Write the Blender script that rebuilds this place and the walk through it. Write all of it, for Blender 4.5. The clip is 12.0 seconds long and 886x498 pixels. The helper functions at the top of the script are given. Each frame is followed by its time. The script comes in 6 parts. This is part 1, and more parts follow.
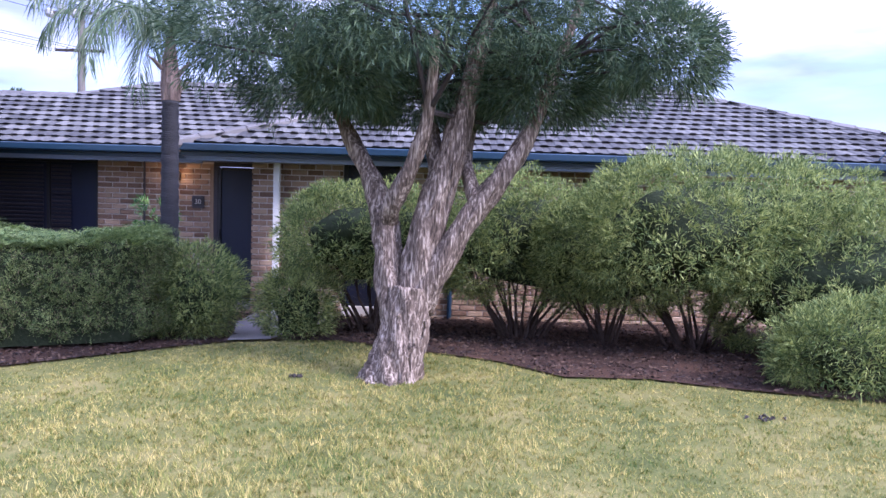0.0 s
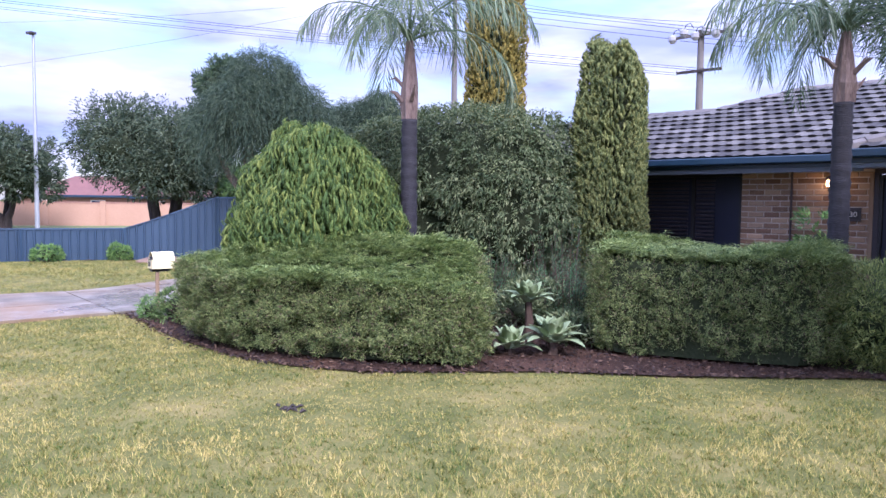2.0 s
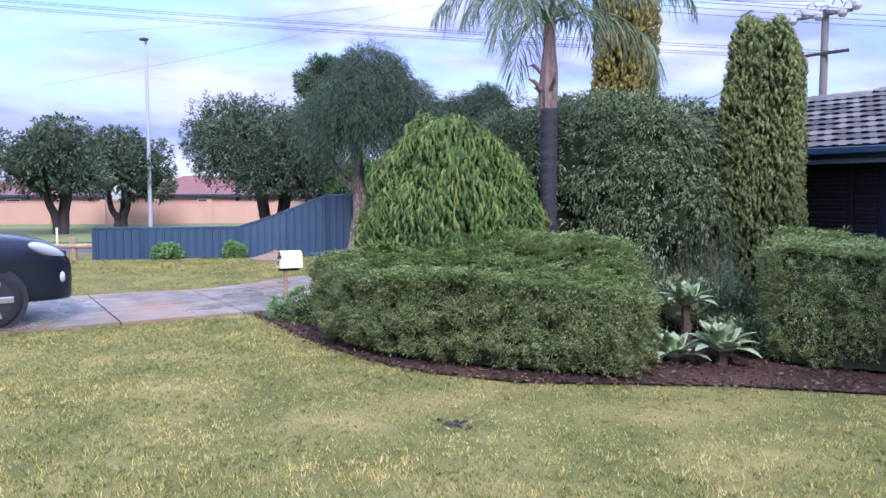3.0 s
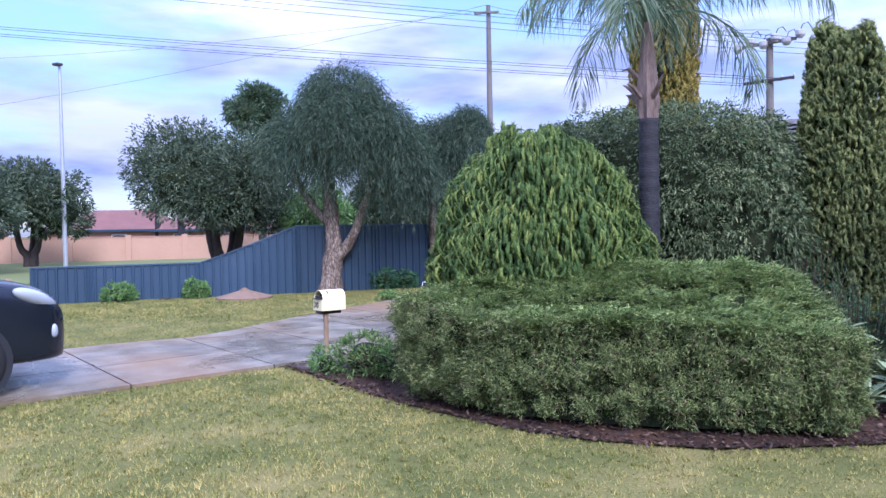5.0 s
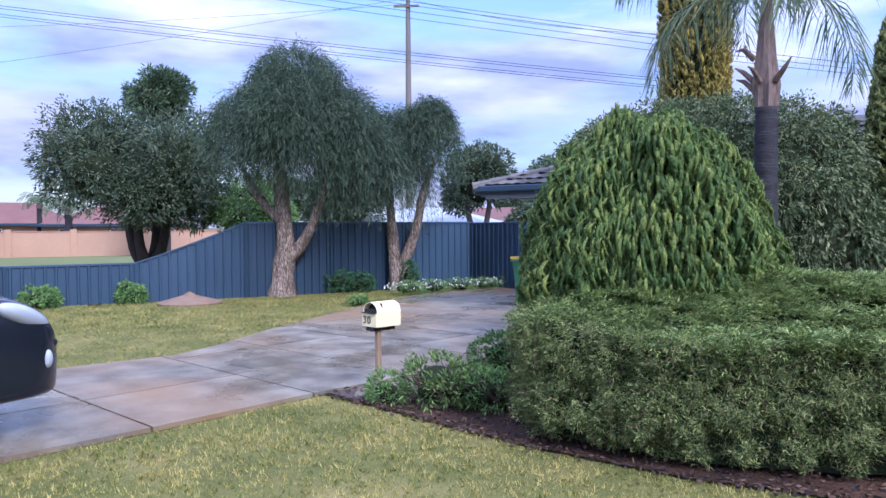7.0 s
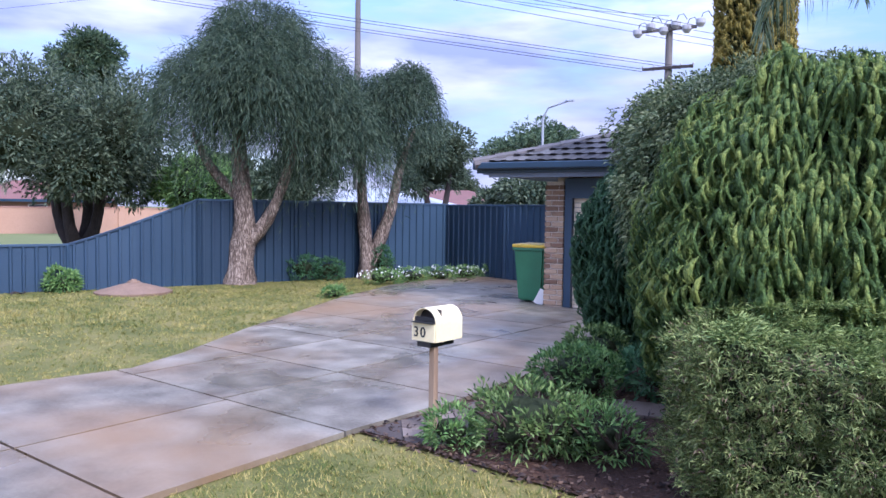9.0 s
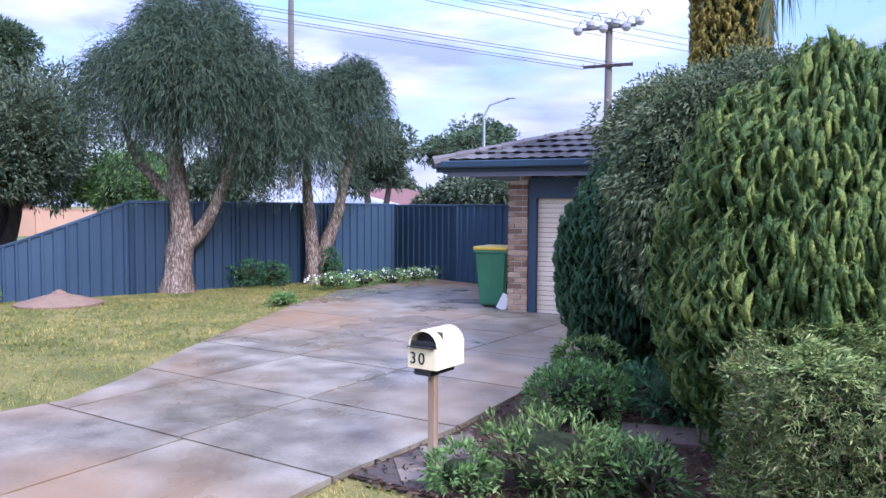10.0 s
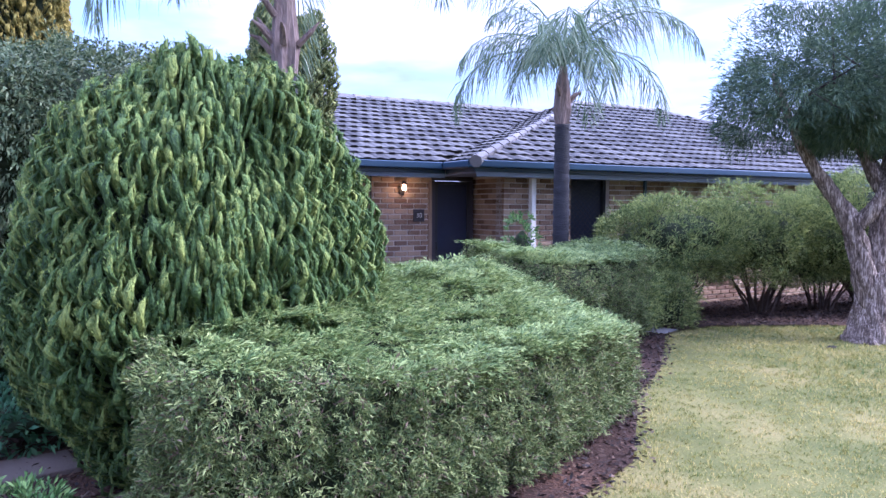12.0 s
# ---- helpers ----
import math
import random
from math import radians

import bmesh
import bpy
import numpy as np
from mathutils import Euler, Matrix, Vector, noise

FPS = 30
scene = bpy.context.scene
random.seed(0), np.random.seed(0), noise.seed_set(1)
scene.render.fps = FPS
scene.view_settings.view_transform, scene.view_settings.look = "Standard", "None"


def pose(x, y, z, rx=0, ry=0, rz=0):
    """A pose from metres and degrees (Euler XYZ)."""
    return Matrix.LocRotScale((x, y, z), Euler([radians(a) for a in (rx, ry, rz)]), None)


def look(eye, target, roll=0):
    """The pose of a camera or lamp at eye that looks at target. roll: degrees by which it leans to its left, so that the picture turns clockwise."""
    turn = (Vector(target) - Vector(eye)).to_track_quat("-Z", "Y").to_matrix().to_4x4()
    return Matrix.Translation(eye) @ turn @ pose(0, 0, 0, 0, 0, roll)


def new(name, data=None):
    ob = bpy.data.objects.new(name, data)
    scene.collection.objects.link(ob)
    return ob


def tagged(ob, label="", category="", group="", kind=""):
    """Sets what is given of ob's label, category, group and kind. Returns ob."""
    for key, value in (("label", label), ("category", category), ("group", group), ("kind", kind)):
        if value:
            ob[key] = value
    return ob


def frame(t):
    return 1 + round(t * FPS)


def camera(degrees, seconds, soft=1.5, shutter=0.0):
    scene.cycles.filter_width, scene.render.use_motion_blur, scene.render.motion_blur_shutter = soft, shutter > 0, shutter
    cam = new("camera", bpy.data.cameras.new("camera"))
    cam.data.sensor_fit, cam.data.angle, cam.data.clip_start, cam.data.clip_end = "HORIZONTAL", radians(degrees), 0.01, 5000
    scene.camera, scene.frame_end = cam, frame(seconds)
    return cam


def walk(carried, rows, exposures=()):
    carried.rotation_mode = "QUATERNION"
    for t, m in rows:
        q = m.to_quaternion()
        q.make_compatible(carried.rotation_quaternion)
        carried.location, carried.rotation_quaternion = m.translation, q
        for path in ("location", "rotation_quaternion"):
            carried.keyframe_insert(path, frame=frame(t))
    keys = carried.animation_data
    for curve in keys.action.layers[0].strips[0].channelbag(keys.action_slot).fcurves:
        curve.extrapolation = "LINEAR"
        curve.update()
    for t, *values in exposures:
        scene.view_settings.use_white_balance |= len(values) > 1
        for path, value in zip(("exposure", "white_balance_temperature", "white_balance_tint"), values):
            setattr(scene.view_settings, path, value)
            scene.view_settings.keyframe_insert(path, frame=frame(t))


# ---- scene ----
cam = camera(61.3, 12.0)
PATH = [
    (0, (-0.343, 0.357, 1.618), (-0.321, 2.353, 1.492), 1.7),
    (0.5, (-0.388, 0.374, 1.62), (-0.894, 2.305, 1.495), 2.0),
    (1, (-0.605, 0.381, 1.599), (-1.555, 2.137, 1.484), 1.8),
    (1.5, (-0.908, 0.448, 1.599), (-2.084, 2.063, 1.49), 0.8),
    (2, (-1.204, 0.548, 1.595), (-2.559, 2.014, 1.474), 0.6),
    (2.5, (-1.553, 0.622, 1.595), (-3.033, 1.962, 1.465), 0.3),
    (3, (-2.019, 0.508, 1.593), (-3.538, 1.802, 1.459), -0.0),
    (5, (-4.329, 0.134, 1.557), (-5.69, 1.598, 1.504), -1.0),
    (5.5, (-4.917, 0.032, 1.549), (-6.241, 1.529, 1.498), -1.7),
    (6, (-5.589, 0.007, 1.572), (-6.861, 1.55, 1.527), -1.6),
    (6.5, (-6.148, -0.03, 1.589), (-7.352, 1.565, 1.538), -1.0),
    (7, (-6.607, -0.004, 1.594), (-7.739, 1.643, 1.534), -0.3),
    (7.2, (-6.847, 0.038, 1.593), (-7.941, 1.711, 1.527), 0.1),
    (8.8, (-8.414, 0.865, 1.586), (-9.396, 2.604, 1.478), 1.1),
    (9, (-8.521, 0.971, 1.562), (-9.499, 2.712, 1.458), 0.8),
    (9.5, (-8.836, 1.191, 1.586), (-9.785, 2.948, 1.487), 0.6),
    (10, (-9.218, 1.388, 1.613), (-10.035, 3.211, 1.505), 0.4),
    (10.5, (-9.466, 1.529, 1.65), (-9.95, 3.466, 1.534), -0.0),
    (11, (-9.569, 1.598, 1.69), (-9.568, 3.595, 1.568), -0.0),
    (11.5, (-9.642, 1.66, 1.689), (-9.129, 3.589, 1.566), 0.3),
    (12, (-9.816, 1.588, 1.652), (-8.847, 3.334, 1.538), 0.3),
]
EXPOSURES = [(0.0, 0.93, 5230, 34), (1.5, 0.78, 5430, 34), (2.5, 0.54, 5320, 31), (5.0, 0.38, 5060, 28), (6.5, 0.29, 5110, 26), (9.8, 0.53, 5270, 28), (11.0, 0.88, 5110, 31), (12.0, 1.1, 4960, 35)]
walk(cam, [(t, look(eye, target, roll)) for t, eye, target, roll in PATH], EXPOSURES)

# ---- world, sun ----
SUN = Vector((0.66, -0.34, 0.67)).normalized()
world = bpy.data.worlds.new("sky")
scene.world = world
world.use_nodes = True
wn, wl = world.node_tree.nodes, world.node_tree.links
bg = wn["Background"]
sky = wn.new("ShaderNodeTexSky")
sky.sky_type, sky.sun_disc = "NISHITA", False
sky.sun_elevation, sky.sun_rotation = math.asin(SUN.z), math.atan2(SUN.x, SUN.y)
wtc = wn.new("ShaderNodeTexCoord")
wmap = wn.new("ShaderNodeMapping")
wmap.inputs["Scale"].default_value = (1.6, 1.6, 7.0)
wnoise = wn.new("ShaderNodeTexNoise")
wnoise.inputs["Scale"].default_value, wnoise.inputs["Detail"].default_value = 1.7, 6.0
wnoise.inputs["Roughness"].default_value = 0.55
wramp = wn.new("ShaderNodeValToRGB")
wramp.color_ramp.elements[0].position, wramp.color_ramp.elements[1].position = 0.36, 0.56
wnoise2 = wn.new("ShaderNodeTexNoise")
wnoise2.inputs["Scale"].default_value, wnoise2.inputs["Detail"].default_value = 2.6, 5.0
wcloud = wn.new("ShaderNodeValToRGB")
wcloud.color_ramp.elements[0].color = (0.40, 0.46, 0.70, 1)
wcloud.color_ramp.elements[1].color = (0.88, 0.9, 1.0, 1)
wcloud.color_ramp.elements[0].position, wcloud.color_ramp.elements[1].position = 0.35, 0.6
wgain = wn.new("ShaderNodeVectorMath")
wgain.operation = "SCALE"
wgain.inputs["Scale"].default_value = 5.8
wsky = wn.new("ShaderNodeMix")
wsky.data_type = "RGBA"
wl.new(wtc.outputs["Generated"], wmap.inputs["Vector"])
wl.new(wmap.outputs["Vector"], wnoise.inputs["Vector"])
wl.new(wmap.outputs["Vector"], wnoise2.inputs["Vector"])
wl.new(wnoise.outputs["Fac"], wramp.inputs["Fac"])
wl.new(wnoise2.outputs["Fac"], wcloud.inputs["Fac"])
wl.new(wcloud.outputs["Color"], wgain.inputs[0])
wl.new(wramp.outputs["Color"], wsky.inputs["Factor"])
wl.new(sky.outputs["Color"], wsky.inputs["A"])
wl.new(wgain.outputs["Vector"], wsky.inputs["B"])
# an overcast sky brightens towards the zenith
wsep, wlift, wmul = wn.new("ShaderNodeSeparateXYZ"), wn.new("ShaderNodeMapRange"), wn.new("ShaderNodeVectorMath")
wlift.inputs["From Min"].default_value, wlift.inputs["From Max"].default_value = 0.12, 0.85
wlift.inputs["To Min"].default_value, wlift.inputs["To Max"].default_value = 1.0, 3.6
wmul.operation = "SCALE"
wl.new(wtc.outputs["Generated"], wsep.inputs[0])
wl.new(wsep.outputs["Z"], wlift.inputs["Value"])
wl.new(wsky.outputs["Result"], wmul.inputs[0])
wl.new(wlift.outputs["Result"], wmul.inputs["Scale"])
wl.new(wmul.outputs["Vector"], bg.inputs["Color"])
bg.inputs["Strength"].default_value = 0.13
sun = new("sun", bpy.data.lights.new("sun", "SUN"))
sun.data.energy, sun.data.angle, sun.data.color = 3.8, radians(14), (1.0, 0.93, 0.82)
sun.matrix_world = look(SUN * 40, (0, 0, 0))

# ---- materials ----


def base_mat(name, rough=0.6, metal=0.0):
    m = bpy.data.materials.new(name)
    m.use_nodes = True
    b = m.node_tree.nodes["Principled BSDF"]
    b.inputs["Roughness"].default_value, b.inputs["Metallic"].default_value = rough, metal
    return m, m.node_tree.nodes, m.node_tree.links, b


def ramp(nodes, colours, lo=0.3, hi=0.7):
    r = nodes.new("ShaderNodeValToRGB")
    el = r.color_ramp.elements
    while len(el) < len(colours):
        el.new(0.5)
    for i, c in enumerate(colours):
        el[i].position = lo + (hi - lo) * i / max(1, len(colours) - 1)
        el[i].color = (*c, 1)
    return r


def surf(name, colours, scale=3.0, fine=60.0, rough=0.7, bump=0.2, metal=0.0, rand="", stretch=(1, 1, 1), mixing=0.5, spec=0.5):
    """A surface with colour variation at two scales, a fine bump, and a shade per piece."""
    m, n, l, b = base_mat(name, rough, metal)
    tc, mp = n.new("ShaderNodeTexCoord"), n.new("ShaderNodeMapping")
    mp.inputs["Scale"].default_value = stretch
    l.new(tc.outputs["Object"], mp.inputs["Vector"])
    big, small = n.new("ShaderNodeTexNoise"), n.new("ShaderNodeTexNoise")
    big.inputs["Scale"].default_value, big.inputs["Detail"].default_value = scale, 5
    small.inputs["Scale"].default_value, small.inputs["Detail"].default_value = fine, 4
    for q in (big, small):
        l.new(mp.outputs["Vector"], q.inputs["Vector"])
    mixf = n.new("ShaderNodeMix")
    mixf.inputs["Factor"].default_value = mixing
    l.new(big.outputs["Fac"], mixf.inputs["A"])
    l.new(small.outputs["Fac"], mixf.inputs["B"])
    fac = mixf.outputs["Result"]
    if rand:
        src = n.new("ShaderNodeObjectInfo") if rand == "object" else n.new("ShaderNodeNewGeometry")
        out = src.outputs["Random"] if rand == "object" else src.outputs["Random Per Island"]
        mx = n.new("ShaderNodeMix")
        mx.inputs["Factor"].default_value = 0.5
        l.new(fac, mx.inputs["A"])
        l.new(out, mx.inputs["B"])
        fac = mx.outputs["Result"]
    r = ramp(n, colours)
    l.new(fac, r.inputs["Fac"])
    l.new(r.outputs["Color"], b.inputs["Base Color"])
    b.inputs["Specular IOR Level"].default_value = spec
    if bump:
        bp = n.new("ShaderNodeBump")
        bp.inputs["Strength"].default_value, bp.inputs["Distance"].default_value = bump, 0.02
        l.new(small.outputs["Fac"], bp.inputs["Height"])
        l.new(bp.outputs["Normal"], b.inputs["Normal"])
    return m


def leaf_mat(name, colours, rough=0.5, trans=0.3, patch=0.6, size=2.2, lo=0.2, hi=0.8):
    """Leaves: a shade per leaf and slow drifts of shade over the plant, light passing through."""
    m, n, l, b = base_mat(name, rough)
    geo, tc, big = n.new("ShaderNodeNewGeometry"), n.new("ShaderNodeTexCoord"), n.new("ShaderNodeTexNoise")
    big.inputs["Scale"].default_value, big.inputs["Detail"].default_value = size, 3
    l.new(tc.outputs["Object"], big.inputs["Vector"])
    mx = n.new("ShaderNodeMix")
    mx.inputs["Factor"].default_value = patch
    l.new(geo.outputs["Random Per Island"], mx.inputs["A"])
    l.new(big.outputs["Fac"], mx.inputs["B"])
    r = ramp(n, colours, lo, hi)
    l.new(mx.outputs["Result"], r.inputs["Fac"])
    l.new(r.outputs["Color"], b.inputs["Base Color"])
    b.inputs["Specular IOR Level"].default_value = 0.16
    tr, mixs = n.new("ShaderNodeBsdfTranslucent"), n.new("ShaderNodeMixShader")
    l.new(r.outputs["Color"], tr.inputs["Color"])
    mixs.inputs["Fac"].default_value = trans
    l.new(b.outputs["BSDF"], mixs.inputs[1])
    l.new(tr.outputs["BSDF"], mixs.inputs[2])
    l.new(mixs.outputs["Shader"], n["Material Output"].inputs["Surface"])
    return m


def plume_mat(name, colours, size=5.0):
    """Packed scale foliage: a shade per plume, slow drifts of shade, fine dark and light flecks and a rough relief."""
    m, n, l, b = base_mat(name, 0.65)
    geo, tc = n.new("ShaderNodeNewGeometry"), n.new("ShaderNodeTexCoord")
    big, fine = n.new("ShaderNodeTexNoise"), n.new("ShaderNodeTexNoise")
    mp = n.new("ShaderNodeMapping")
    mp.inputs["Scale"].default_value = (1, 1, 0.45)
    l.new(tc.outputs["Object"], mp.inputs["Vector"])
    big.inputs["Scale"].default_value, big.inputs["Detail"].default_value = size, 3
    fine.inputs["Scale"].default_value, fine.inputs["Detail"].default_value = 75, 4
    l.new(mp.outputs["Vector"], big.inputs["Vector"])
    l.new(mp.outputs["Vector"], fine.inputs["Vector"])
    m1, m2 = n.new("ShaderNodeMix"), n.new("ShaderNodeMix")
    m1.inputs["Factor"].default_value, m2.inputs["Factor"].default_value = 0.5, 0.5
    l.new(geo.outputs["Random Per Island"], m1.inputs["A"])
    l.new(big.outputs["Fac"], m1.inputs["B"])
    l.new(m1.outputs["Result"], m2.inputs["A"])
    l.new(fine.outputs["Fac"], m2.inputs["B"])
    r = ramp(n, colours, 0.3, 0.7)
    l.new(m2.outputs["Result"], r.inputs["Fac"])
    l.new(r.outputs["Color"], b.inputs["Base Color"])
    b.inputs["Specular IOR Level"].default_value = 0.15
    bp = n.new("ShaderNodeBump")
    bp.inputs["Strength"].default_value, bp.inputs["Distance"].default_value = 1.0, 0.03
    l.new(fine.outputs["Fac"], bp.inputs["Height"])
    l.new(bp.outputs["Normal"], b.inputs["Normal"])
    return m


def wet_concrete():
    """Old concrete after rain: grey and brown drifts, rusty stains, fine aggregate, wet and dry patches."""
    m, n, l, b = base_mat("damp_concrete", 0.5)
    tc = n.new("ShaderNodeTexCoord")
    big, mid, small, stain, speck = (n.new("ShaderNodeTexNoise") for _ in range(5))
    for q, sc, d in ((big, 0.75, 5), (mid, 2.4, 7), (small, 110, 3), (stain, 0.42, 6), (speck, 38, 5)):
        q.inputs["Scale"].default_value, q.inputs["Detail"].default_value = sc, d
        l.new(tc.outputs["Object"], q.inputs["Vector"])
    info = n.new("ShaderNodeObjectInfo")
    ra = ramp(n, [(0.075, 0.064, 0.045), (0.165, 0.147, 0.109), (0.265, 0.240, 0.184)], 0.34, 0.66)
    mx, mx2 = n.new("ShaderNodeMix"), n.new("ShaderNodeMix")
    mx.inputs["Factor"].default_value, mx2.inputs["Factor"].default_value = 0.1, 0.22
    l.new(mid.outputs["Fac"], mx.inputs["A"])
    l.new(info.outputs["Random"], mx.inputs["B"])
    l.new(mx.outputs["Result"], mx2.inputs["A"])
    l.new(speck.outputs["Fac"], mx2.inputs["B"])
    l.new(mx2.outputs["Result"], ra.inputs["Fac"])
    rust = n.new("ShaderNodeMix")
    rust.data_type = "RGBA"
    rust.inputs["B"].default_value = (0.23, 0.145, 0.072, 1)
    rf = n.new("ShaderNodeMapRange")
    rf.inputs["From Min"].default_value, rf.inputs["From Max"].default_value = 0.42, 0.66
    rf.inputs["To Min"].default_value, rf.inputs["To Max"].default_value = 0.0, 0.9
    l.new(stain.outputs["Fac"], rf.inputs["Value"])
    l.new(rf.outputs["Result"], rust.inputs["Factor"])
    l.new(ra.outputs["Color"], rust.inputs["A"])
    l.new(rust.outputs["Result"], b.inputs["Base Color"])
    rr = n.new("ShaderNodeMapRange")
    rr.inputs["From Min"].default_value, rr.inputs["From Max"].default_value = 0.40, 0.56
    rr.inputs["To Min"].default_value, rr.inputs["To Max"].default_value = 0.22, 0.62
    l.new(big.outputs["Fac"], rr.inputs["Value"])
    l.new(rr.outputs["Result"], b.inputs["Roughness"])
    b.inputs["Specular IOR Level"].default_value = 0.42
    bp = n.new("ShaderNodeBump")
    bp.inputs["Strength"].default_value, bp.inputs["Distance"].default_value = 0.18, 0.01
    l.new(small.outputs["Fac"], bp.inputs["Height"])
    l.new(bp.outputs["Normal"], b.inputs["Normal"])
    return m


